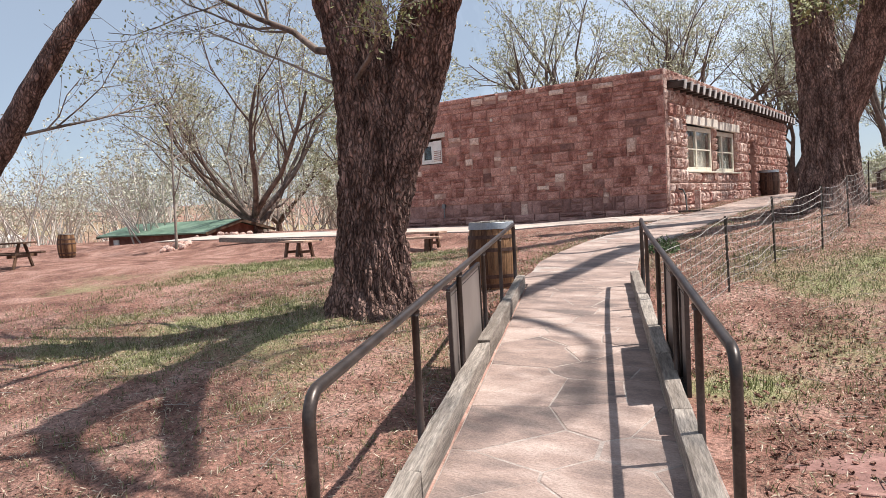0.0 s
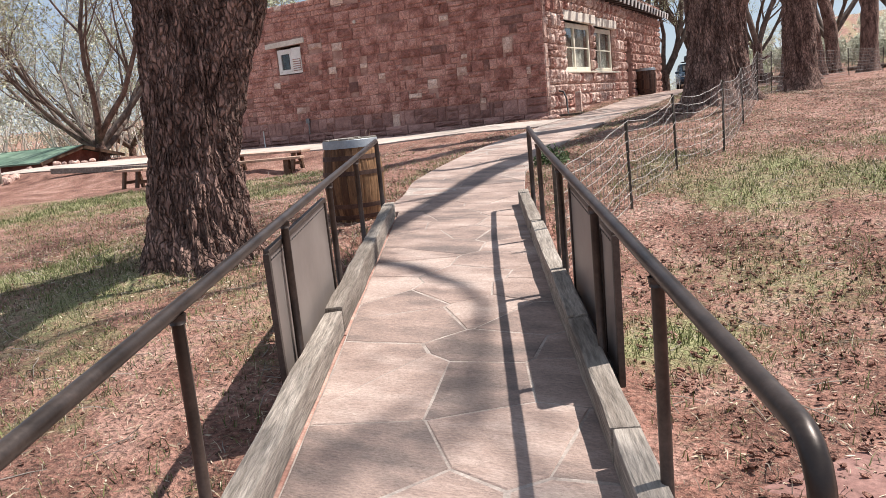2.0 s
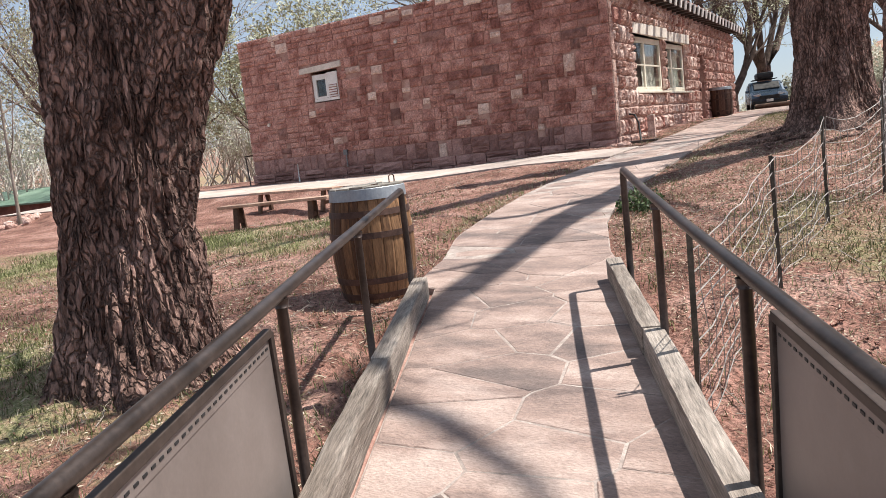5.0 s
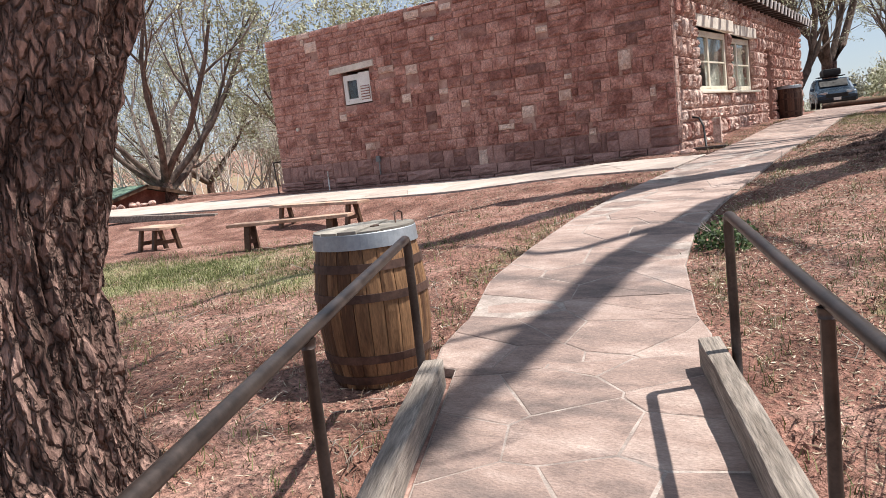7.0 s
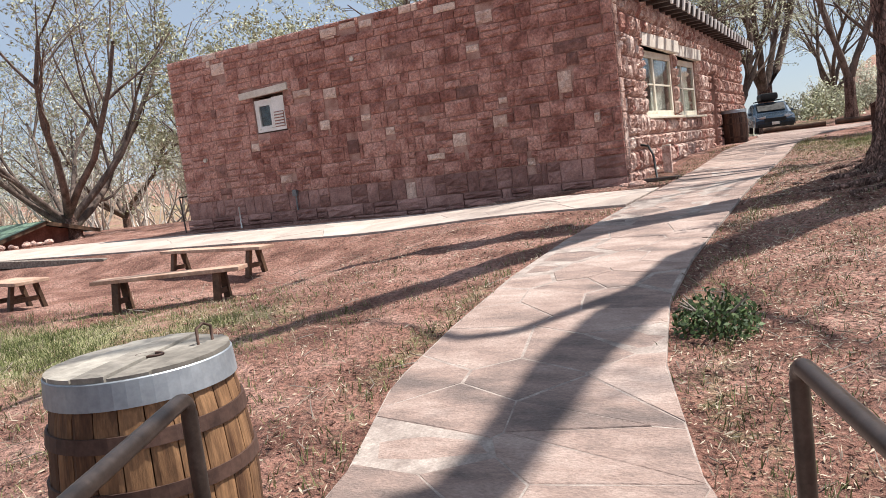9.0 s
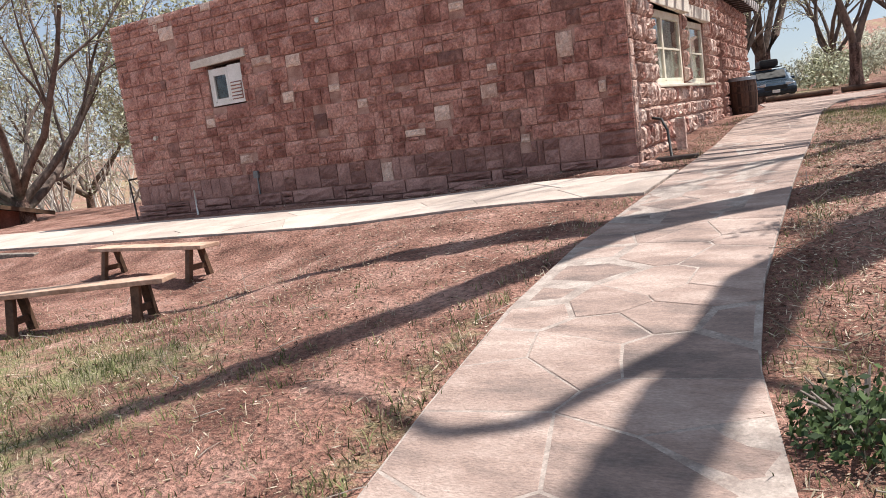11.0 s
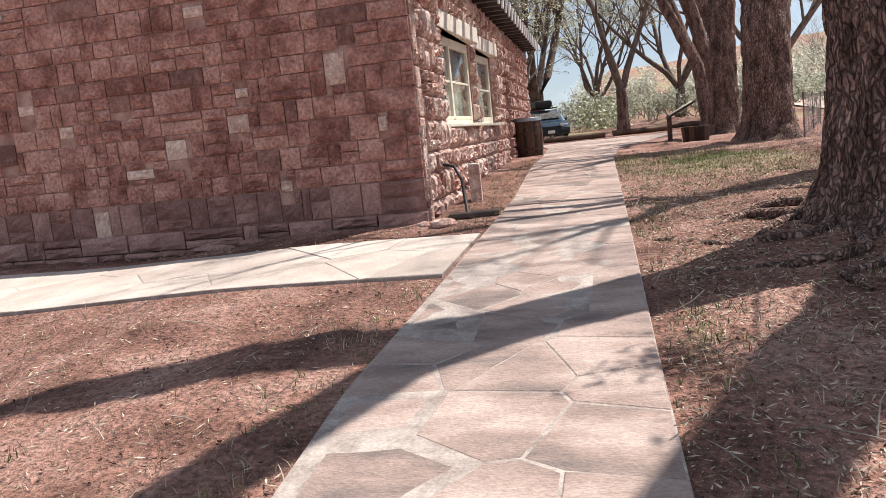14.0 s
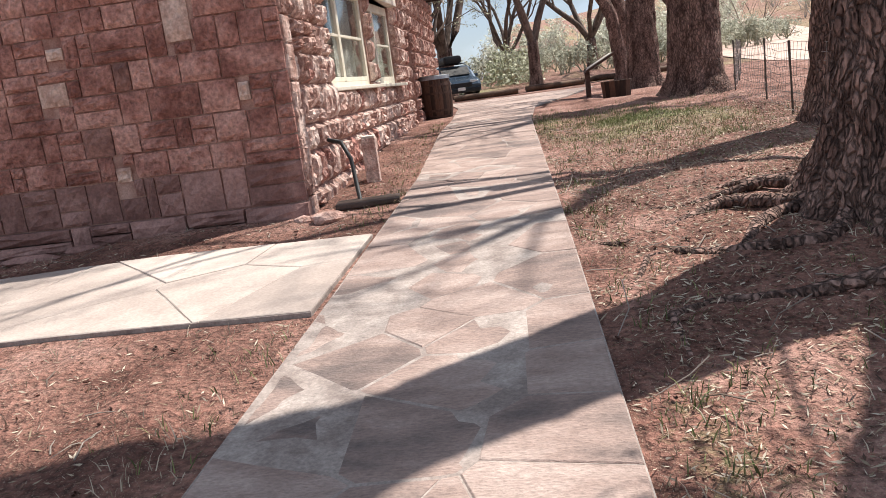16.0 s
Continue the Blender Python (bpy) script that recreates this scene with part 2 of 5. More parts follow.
REDWALL = surface("red_shed_wall", (0.16, 0.06, 0.045), (0.30, 0.13, 0.10), 2, 20, 0.9, 0.3, 0.006)
STEEL = surface("rusty_wire", (0.20, 0.175, 0.16), (0.40, 0.37, 0.34), 5, 30, 0.55, 0.0, metal=0.4)
POSTGREEN = surface("dull_fence_post", (0.05, 0.045, 0.035), (0.12, 0.10, 0.08), 5, 40, 0.7, 0.1, 0.002, metal=0.2)
CARBLUE = surface("steel_blue_car_paint", (0.035, 0.06, 0.095), (0.05, 0.08, 0.12), 1, 60, 0.25, 0.0, metal=0.4, mottle=0.05, spec=0.6)
BLACK = surface("black_plastic", (0.012, 0.012, 0.013), (0.03, 0.03, 0.031), 4, 60, 0.5, 0.1, 0.001, mottle=0.2)
CHROME = surface("dull_chrome", (0.45, 0.46, 0.47), (0.6, 0.6, 0.6), 4, 40, 0.3, 0.0, metal=0.9, mottle=0.05)
CURTAIN = surface("pale_curtain", (0.45, 0.42, 0.37), (0.62, 0.59, 0.53), 2, 40, 0.9, 0.2, 0.003)
DARKROOM = surface("dim_room", (0.03, 0.025, 0.022), (0.06, 0.05, 0.045), 2, 20, 0.9, 0.0)
ROAD = surface("pale_dirt_road", (0.46, 0.32, 0.26), (0.62, 0.47, 0.40), 0.5, 12, 0.95, 0.4, 0.01)

GLASS = bpy.data.materials.new("window_glass")
GLASS.use_nodes = True
_b = GLASS.node_tree.nodes["Principled BSDF"]
_b.inputs["Base Color"].default_value = (0.85, 0.9, 0.9, 1)
_b.inputs["Roughness"].default_value, _b.inputs["Transmission Weight"].default_value = 0.03, 1.0


# ---------------------------------------------------------------- building helpers
def mesh_of(name, verts, faces, material, smooth=False):
    me = bpy.data.meshes.new(name)
    me.from_pydata([tuple(v) for v in verts], [], faces)
    me.materials.append(material)
    if smooth:
        me.polygons.foreach_set("use_smooth", [True] * len(me.polygons))
    me.update()
    return me


def finish(name, bm, material, smooth=False):
    bmesh.ops.recalc_face_normals(bm, faces=bm.faces)
    me = bpy.data.meshes.new(name)
    bm.to_mesh(me)
    bm.free()
    me.materials.append(material)
    if smooth:
        me.polygons.foreach_set("use_smooth", [True] * len(me.polygons))
    return me


def part(name, data, material, parent, label="", m=None, smooth=False):
    """Links a bmesh or mesh as one mesh object under a thing or part."""
    if isinstance(data, bmesh.types.BMesh):
        data = finish(name, data, material, smooth)
    ob = new(name, data)
    ob.parent = parent
    if m is not None:
        ob.matrix_basis = m
    return tagged(ob, label)


def thing(name, label, category, m=None, group="", kind=""):
    ob = new(name)
    ob.empty_display_size = 0.2
    if m is not None:
        ob.matrix_basis = m
    return tagged(ob, label, category, group, kind)


def box(bm, size, m=None, bevel=0.0):
    """A box of that size centred on m, its edges bevelled."""
    r = bmesh.ops.create_cube(bm, size=1.0, matrix=(m or Matrix()) @ Matrix.Diagonal((*size, 1)))
    if bevel:
        es = {e for v in r["verts"] for e in v.link_edges}
        bmesh.ops.bevel(bm, geom=list(es), offset=bevel, segments=2, affect="EDGES", profile=0.6)
    return bm


def boxed(size, m=None, bevel=0.0):
    return box(bmesh.new(), size, m, bevel)


class Shape:
    """Vertices and faces gathered in lists."""

    def __init__(self):
        self.v, self.f = [], []

    def tube(self, pts, radii, sides=6, cap=True):
        pts = [Vector(p) for p in pts]
        base = len(self.v)
        up = Vector((0.31, 0.17, 0.93)).normalized()
        for i, p in enumerate(pts):
            d = (pts[min(i + 1, len(pts) - 1)] - pts[max(i - 1, 0)])
            d = d.normalized() if d.length > 1e-9 else Vector((0, 0, 1))
            a = d.cross(up)
            if a.length < 0.05:
                a = d.cross(Vector((1, 0, 0)))
            a.normalize()
            b = d.cross(a)
            for k in range(sides):
                w = 2 * math.pi * k / sides
                self.v.append(p + (a * math.cos(w) + b * math.sin(w)) * radii[i])
        for i in range(len(pts) - 1):
            for k in range(sides):
                q, r = base + i * sides + k, base + i * sides + (k + 1) % sides
                self.f.append((q, r, r + sides, q + sides))
        if cap:
            self.f.append(tuple(base + k for k in range(sides)))
            self.f.append(tuple(base + (len(pts) - 1) * sides + k for k in reversed(range(sides))))

    def quad(self, c, a, b):
        i = len(self.v)
        self.v += [c - a, c + b * 0.5, c + a, c - b * 0.5]
        self.f.append((i, i + 1, i + 2, i + 3))

    def mesh(self, name, material, smooth=False):
        return mesh_of(name, self.v, self.f, material, smooth)


def smoothstep(a, b, x):
    w = np.clip((np.asarray(x, float) - a) / (b - a), 0, 1)
    return w * w * (3 - 2 * w)


# ---------------------------------------------------------------- the lie of the land
def land(x, y):
    """Height of the ground at a place."""
    x, y = np.asarray(x, float), np.asarray(y, float)
    z = np.interp(y, [-60, -20, 0, 5, 8, 9.5, 11, 12.3, 15, 18, 21, 24.6, 27, 33, 45, 70, 120, 200, 400],
                  [-1.5, -.6, -.25, .0, .25, .42, .55, .65, .8, .97, 1.09, 1.23, 1.33, 1.40, 1.45, 2.2, 5.5, 12, 26])
    zw = np.interp(y, [-60, -20, 0, 5, 8.4, 11, 13, 16, 17, 18, 20, 30, 60, 400],
                   [-2.5, -1.2, -.25, .05, .3, .52, .5, .45, .6, .85, .96, .8, -.6, -2])
    w = smoothstep(8, 11.5, -x)
    z = z * (1 - w) + zw * w
    z = z + .2 * np.exp(-((x + 6.6) ** 2 + (y - 7.4) ** 2) / 3.2)
    z = z - .3 * np.exp(-((x + 1.2) / 2.2) ** 2 - ((y - 8.2) / 2.6) ** 2)
    z = z + .22 * np.exp(-((x + 2.6) / 1.8) ** 2 - ((y - 19.0) / 2.2) ** 2)
    z = z - smoothstep(32, 70, -x) * 1.2
    z = z + smoothstep(110, 260, -x) * 11 * (1 + .3 * np.sin(y / 37.0))
    z = z - .55 * np.exp(-((x + 33) / 4.5) ** 2 - ((y - 21.5) / 3.5) ** 2)
    z = z + smoothstep(6, 60, x) * smoothstep(35, 90, y) * 5
    return z


def ground_z(x, y):
    return float(land(x, y))


O_R, U_R, V_R = Vector((-5.135, 9.085, 0)), Vector((-.4294, .9031, 0)), Vector((.9031, .4294, 0))
RAMP_TURN = math.degrees(math.atan2(.4294, .9031))


def ramp_z(u):
    return 0.45 + 0.046 * u


def ramp_p(u, v, h=0.0):
    """A place on the ramp: u along, v across, h over its surface."""
    p = O_R + U_R * u + V_R * v
    p.z = ramp_z(u) + h
    return p


LEFT = [(9.2, -5.30), (9.71, -5.55), (10.27, -5.68), (11.26, -6.08), (12.4, -6.27), (13.8, -6.48), (15.6, -6.6), (18.0, -6.56), (20.0, -6.58), (22.5, -6.61), (27.0, -6.85), (30.5, -6.96), (36.0, -7.3), (42.0, -8.2)]
RIGHT = [(9.3, -3.75), (10.26, -3.99), (10.53, -4.15), (11.7, -4.57), (13.0, -4.85), (14.4, -4.98), (16.0, -5.03), (18.0, -5.08), (20.5, -5.13), (28.0, -5.3), (32.0, -5.2), (36.0, -4.2), (42.0, -3.0)]


def path_x(y):
    return float(np.interp(y, [a for a, _ in LEFT], [b for _, b in LEFT])), float(np.interp(y, [a for a, _ in RIGHT], [b for _, b in RIGHT]))


def wobble(x, y, s, k=0.0):
    return noise.noise(Vector((x * s + k, y * s - k, k)))


def grassy(x, y):
    """How much grass grows at a place, 0 to 1."""
    def spot(cx, cy, rx, ry):
        return math.exp(-((x - cx) / rx) ** 2 - ((y - cy) / ry) ** 2)
    a = spot(-11.0, 11.9, 3.4, 2.1) * 0.9 + spot(-8.2, 6.4, 2.6, 1.8) * 0.62 + spot(-4.4, 4.8, 1.4, 2.4) * 0.25
    a += spot(-0.8, 11.2, 2.2, 2.0) * 0.62 + spot(-0.4, 7.6, 1.6, 1.4) * 0.35 + spot(-3.6, 25.4, 1.4, 2.6) * 0.85 + spot(-16, 9, 4, 3) * 0.4
    a += spot(-1.6, 6.5, 0.8, 2.4) * 0.4 + spot(3, 14, 4, 5) * 0.35
    a += 0.22 * spot(-7.5, 5.5, 6.0, 4.5) + 0.2 * spot(-3.2, 14.5, 1.5, 4)
    lx, rx = path_x(y)
    if 9.6 < y < 30:
        a += 0.3 * math.exp(-((x - lx + 0.18) / 0.22) ** 2) + 0.28 * math.exp(-((x - rx - 0.22) / 0.26) ** 2)
    if math.hypot(x, y) > 45:
        a += 0.5
    return max(0.0, min(1.0, a * (0.75 + 0.7 * wobble(x, y, 0.9, 3.1))))


# ---------------------------------------------------------------- ground
def axis(lo, hi, step, reach):
    a = list(np.arange(lo, hi + 1e-6, step))
    s, p = step, hi
    up = []
    while p < reach:
        s *= 1.16
        p += s
        up.append(p)
    s, p = step, lo
    down = []
    while p > -reach:
        s *= 1.16
        p -= s
        down.append(p)
    return np.array(down[::-1] + a + up)


xs, ys = axis(-13.0, 1.5, 0.11, 700), axis(0.5, 27.0, 0.11, 700)
gx, gy = np.meshgrid(xs, ys)
gz = land(gx, gy)
verts, grass_v = [], []
for j in range(len(ys)):
    for i in range(len(xs)):
        x, y = float(xs[i]), float(ys[j])
        z = float(gz[j, i])
        near = abs(x + 6) < 25 and -10 < y < 50
        if near:
            lx, rx = path_x(y)
            calm = 1.35
            if y > 9 and lx - 0.3 < x < rx + 0.3:
                calm = 0.1
            if -24 < x < -6 and 17.8 < y < 20.4:
                calm = 0.1
            z += calm * (0.045 * wobble(x, y, 0.8) + 0.022 * wobble(x, y, 3.1, 5) + 0.012 * wobble(x, y, 8.3, 9))
            d = Vector((x, y, 0)) - O_R
            u, v = d.dot(U_R), d.dot(V_R)
            if -14 < u < 0.4 and -0.35 < v < 1.75:
                z = min(z, ramp_z(u) - (0.25 if u < -0.5 else 0.06))
        else:
            z += 0.5 * wobble(x, y, 0.05) * min(1, (abs(x) + abs(y)) / 200)
        verts.append((x, y, z))
        grass_v.append(grassy(x, y))
nx = len(xs)
faces = [(j * nx + i, j * nx + i + 1, (j + 1) * nx + i + 1, (j + 1) * nx + i) for j in range(len(ys) - 1) for i in range(nx - 1)]
gm = mesh_of("ground", verts, faces, EARTH, True)
gm.attributes.new("grass", "FLOAT", "POINT").data.foreach_set("value", grass_v)
ground = tagged(new("ground", gm), "red sandy earth with litter and thin grass", "ground", kind="structure")


# ---------------------------------------------------------------- paths of flagstone
def clip(poly, px, py, nx_, ny_):
    """The part of a convex polygon on the far side of a line from its normal."""
    out = []
    for i in range(len(poly)):
        a, b = poly[i], poly[(i + 1) % len(poly)]
        da = (a[0] - px) * nx_ + (a[1] - py) * ny_
        db = (b[0] - px) * nx_ + (b[1] - py) * ny_
        if da <= 0:
            out.append(a)
        if (da < 0 < db) or (db < 0 < da):
            k = da / (da - db)
            out.append((a[0] + (b[0] - a[0]) * k, a[1] + (b[1] - a[1]) * k))
    return out


def cells(length, width, across, step, rnd, jitter=0.48):
    """Irregular paving cells over a strip of that length and width."""
    seeds = []
    for r in range(int(length / step) + 1):
        k = across + (rnd.random() < 0.4) - (rnd.random() < 0.3)
        k = max(1, k)
        for c in range(k):
            seeds.append(((r + 0.5 + rnd.uniform(-jitter, jitter)) * step, (c + 0.5 + rnd.uniform(-jitter, jitter)) * width / k))
    out = []
    for s in seeds:
        poly = [(0, 0), (length, 0), (length, width), (0, width)]
        poly = [(max(0, min(length, a + 0)), b) for a, b in poly]
        for o in seeds:
            if o is s or abs(o[0] - s[0]) > 3.2 * step:
                continue
            dx, dy = o[0] - s[0], o[1] - s[1]
            poly = clip(poly, (s[0] + o[0]) / 2, (s[1] + o[1]) / 2, dx, dy)
            if len(poly) < 3:
                break
        if len(poly) >= 3:
            out.append(poly)
    return out


def slab_mesh(poly, place, gap, thick, rnd, material):
    """One flat stone: its outline drawn in by the joint, edges worn, in a mesh of its own."""
    cx, cy = sum(p[0] for p in poly) / len(poly), sum(p[1] for p in poly) / len(poly)
    rim = []
    for i in range(len(poly)):
        a, b = poly[i], poly[(i + 1) % len(poly)]
        n = max(1, int(math.hypot(b[0] - a[0], b[1] - a[1]) / 0.22))
        for k in range(n):
            rim.append((a[0] + (b[0] - a[0]) * k / n, a[1] + (b[1] - a[1]) * k / n))
    lift = rnd.uniform(-0.003, 0.004)
    v = []
    for ring, (g, h) in enumerate(((gap, -thick), (gap, lift - 0.004), (gap + 0.006, lift))):
        for q in rim:
            d = math.hypot(q[0] - cx, q[1] - cy) or 1
            k = max(0.2, (d - g * 1.15) / d) if ring else max(0.2, (d - g) / d)
            wob = 1 + 0.5 * g / d * wobble(q[0], q[1], 5, cx)
            v.append(place(cx + (q[0] - cx) * k * wob, cy + (q[1] - cy) * k * wob, h))
    n = len(rim)
    v.append(place(cx, cy, lift + 0.001))
    f = [tuple((r * n + i, r * n + (i + 1) % n, (r + 1) * n + (i + 1) % n, (r + 1) * n + i)) for r in range(2) for i in range(n)]
    f += [(2 * n + i, 2 * n + (i + 1) % n, 3 * n) for i in range(n)]
    return mesh_of("flagstone", v, f, material)


def strip_bed(name, place, length, width, h, thick, material, label, step=0.3):
    """The mortar bed under a strip of paving."""
    n = int(length / step) + 1
    v, f = [], []
    for i in range(n + 1):
        s = length * i / n
        for w, z in ((0, h - thick), (0, h), (width / 2, h), (width, h), (width, h - thick)):
            v.append(place(s, w, z))
    for i in range(n):
        for k in range(4):
            f.append((i * 5 + k, i * 5 + k + 1, i * 5 + k + 6, i * 5 + k + 5))
    f += [(0, 1, 2, 3, 4), tuple(n * 5 + k for k in (4, 3, 2, 1, 0))]
    return tagged(new(name, mesh_of(name, v, f, material)), label, "path", kind="structure")


Y0 = 9.35


def on_path(s, w, h):
    y = Y0 + s
    lx, rx = path_x(y)
    x = lx + (rx - lx) * w / 1.5
    return Vector((x, y, ground_z(x, y) + 0.03 + h))


def on_ramp(s, w, h):
    u = -13.5 + s
    return ramp_p(u, 0.04 + w, h)


def on_walk(s, w, h):
    x = -6.62 - s
    y = 18.0 + w
    return Vector((x, y, ground_z(x, y) + 0.034 + h))


path_bed = strip_bed("pavement_path", on_path, 32, 1.5, -0.0025, 0.12, JOINT, "irregular flagstone path with pale mortar joints")
ramp_bed = strip_bed("pavement_ramp", on_ramp, 13.75, 1.40, -0.0025, 0.62, JOINT, "sloping flagstone ramp between timber kerbs")
walk_bed = strip_bed("pavement_walk", on_walk, 14.6, 1.85, -0.006, 0.16, JOINT, "pale stone walk along the shaded wall")


# ---------------------------------------------------------------- stone building
WALL_TOP = 5.03
B_X0, B_X1, B_Y0, B_Y1 = -18.38, -7.46, 21.06, 38.0
EAST_LEAN = -0.03


def east_x(y):
    return B_X1 + EAST_LEAN * (y - B_Y0)


def wall_slab(name, spans, to_world, thick, label):
    """A wall of mortar core made of upright boxes (a0, a1, z0, z1) in one mesh, leaving the openings free."""
    v, f = [], []
    for a0, a1, z0, z1 in spans:
        i = len(v)
        for a, d, z in ((a0, 0, z0), (a1, 0, z0), (a1, thick, z0), (a0, thick, z0), (a0, 0, z1), (a1, 0, z1), (a1, thick, z1), (a0, thick, z1)):
            v.append(to_world(a, d, z))
        f += [tuple(i + k for k in q) for q in ((0, 1, 5, 4), (1, 2, 6, 5), (2, 3, 7, 6), (3, 0, 4, 7), (4, 5, 6, 7), (3, 2, 1, 0))]
    return tagged(new(name, mesh_of(name, v, f, MORTAR)), label, "wall", kind="structure")


def south(a, d, z):
    return (a, B_Y0 + 0.023 + d, z)


def east(a, d, z):
    return (east_x(a) - 0.06 - d, a, z)


SW = (-15.84, -14.94, 3.02, 3.86)
WINS = [(23.15, 25.95), (26.35, 28.85)]
SILL, HEAD = 2.25, 3.68
DOOR = (30.9, 31.8, 1.35, 3.5)
wall_south = wall_slab("wall_south", [(B_X0 + .05, SW[0], .3, WALL_TOP), (SW[1], B_X1 - .08, .3, WALL_TOP), (SW[0], SW[1], .3, SW[2]), (SW[0], SW[1], SW[3], WALL_TOP)], south, 0.4, "shaded red sandstone block wall with mortar joints")
ew = [(B_Y0 + .1, WINS[0][0], .3, 4.95), (WINS[0][1], WINS[1][0], .3, 4.95), (WINS[1][1], DOOR[0], .3, 4.95), (DOOR[1], B_Y1, .3, 4.95), (DOOR[0], DOOR[1], DOOR[3], 4.95)]
for a, b in WINS:
    ew += [(a, b, .3, SILL), (a, b, HEAD, 4.95)]
wall_east = wall_slab("wall_east", ew, east, 0.4, "sunlit rough rock-faced red stone wall")
wall_west = wall_slab("wall_west", [(B_Y0 + .1, B_Y1, .3, WALL_TOP)], lambda a, d, z: (B_X0 + .05 + d, a, z), 0.4, "red sandstone side wall")
wall_north = wall_slab("wall_north", [(B_X0 + .05, east_x(B_Y1) - .5, .3, 4.95)], lambda a, d, z: (a, B_Y1 - d, z), 0.4, "red sandstone back wall")
rb = bmesh.new()
box(rb, (10.2, 16.4, .2), pose(-13.1, 29.6, 4.5))
roof = tagged(new("roof", finish("roof", rb, MORTAR)), "flat roof behind the parapet", "roof", kind="structure")
fb = boxed((10.3, 16.4, .1), pose(-13.1, 29.6, 1.25))
floor = tagged(new("floor", finish("floor", fb, DARKROOM)), "dim inside floor", "floor", kind="structure")


def stone_units(kind, rnd, n=7):
    """A few stone bodies of size one, to be scaled to each place in the wall: x wide, y deep (face at -0.5), z high."""
    out = []
    for _ in range(n):
        cols, rows = (5, 4) if kind == "block" else (6, 5)
        v, f = [], []
        for r in range(rows + 1):
            for c in range(cols + 1):
                x, z = c / cols - 0.5, r / rows - 0.5
                edge = c in (0, cols) or r in (0, rows)
                if kind == "block":
                    y = -0.5 + (0.24 if edge else rnd.uniform(-0.10, 0.16))
                    x += 0 if c in (0, cols) else rnd.uniform(-.05, .05)
                    z += 0 if r in (0, rows) else rnd.uniform(-.06, .06)
                    if edge:
                        x *= rnd.uniform(.965, 1.0)
                        z *= rnd.uniform(.95, 1.0)
                else:
                    y = -0.5 + (0.52 if edge else rnd.uniform(-0.14, 0.20))
                    x = x * (rnd.uniform(.93, 1.0) if edge else 1) + (0 if edge else rnd.uniform(-.06, .06))
                    z = z * (rnd.uniform(.92, 1.0) if edge else 1) + (0 if edge else rnd.uniform(-.06, .06))
                v.append((x, y, z))
        w = cols + 1
        f += [(r * w + c, r * w + c + 1, (r + 1) * w + c + 1, (r + 1) * w + c) for r in range(rows) for c in range(cols)]
        rim = [c for c in range(cols + 1)] + [r * w + cols for r in range(1, rows + 1)] + [rows * w + c for c in range(cols - 1, -1, -1)] + [r * w for r in range(rows - 1, 0, -1)]
        k = len(v)
        v += [(v[i][0], 0.5, v[i][2]) for i in rim]
        f += [(rim[i], k + i, k + (i + 1) % len(rim), rim[(i + 1) % len(rim)]) for i in range(len(rim))]
        out.append((v, f))
    return out


def courses(a0, a1, z0, z1, rnd, hlo, hhi, wlo, whi, first=None):
    """Stones (a, z, width, height) in uneven courses over a stretch of wall."""
    out = []
    z = z0
    while z < z1 - 0.05:
        h = first if (first and z == z0) else rnd.uniform(hlo, hhi)
        if z1 - z - h < hlo * 0.6:
            h = z1 - z
        a = a0
        while a < a1 - 0.02:
            w = rnd.uniform(wlo, whi) * (1 if rnd.random() < .75 else .6)
            if a1 - a - w < wlo * 0.5:
                w = a1 - a
            if h > 0.24 and w > .3 and rnd.random() < 0.34:
                k = rnd.uniform(.35, .65)
                out += [(a + w / 2, z + h * k / 2, w, h * k), (a + w / 2, z + h * (1 + k) / 2, w, h * (1 - k))]
            elif h > .24 and rnd.random() < .26 and w > .34:
                k = rnd.uniform(.3, .7)
                out += [(a + w * k / 2, z + h / 2, w * k, h), (a + w * (1 + k) / 2, z + h * .28, w * (1 - k), h * .56), (a + w * (1 + k) / 2, z + h * .78, w * (1 - k), h * .44)]
            else:
                out.append((a + w / 2, z + h / 2, w, h))
            a += w
        z += h
    return out


def free_of(st, holes):
    """Cuts stones back from openings."""
    out = []
    for a, z, w, h in st:
        l, r, b, t = a - w / 2, a + w / 2, z - h / 2, z + h / 2
        for h0, h1, hb, ht in holes:
            if r > h0 + .01 and l < h1 - .01 and t > hb + .01 and b < ht - .01:
                if l < h0 and h0 - l > 0.07:
                    r = h0
                elif r > h1 and r - h1 > 0.07:
                    l = h1
                elif b < hb and hb - b > .05:
                    t = hb
                elif t > ht and t - ht > .05:
                    b = ht
                else:
                    l = r
        if r - l > .05 and t - b > .04:
            out.append(((l + r) / 2, (b + t) / 2, r - l, t - b))
    return out


# ---------------------------------------------------------------- ramp: timber kerbs, pipe rails, sheet panels
def ramp_pose(u, v, h, extra=0):
    return Matrix.Translation(ramp_p(u, v, h)) @ pose(0, 0, 0, math.degrees(math.atan(0.046)) + extra, 0, RAMP_TURN)


def kerb_v(u, side):
    return -0.03 if side == 0 else 1.43 + 0.016 * u


def timber_mesh(length, w, h, rnd):
    """A squared beam with checked, worn faces."""
    bm = boxed((w, length, h), None, 0.012)
    es = [e for e in bm.edges if abs((e.verts[0].co - e.verts[1].co).y) > length * .5]
    bmesh.ops.subdivide_edges(bm, edges=es, cuts=14)
    for v in bm.verts:
        k = Vector((v.co.x * 9, v.co.y * 3, v.co.z * 9 + rnd * 7))
        v.co += Vector((noise.noise(k), 0, noise.noise(k + Vector((5, 0, 0))))) * 0.008
    return bm


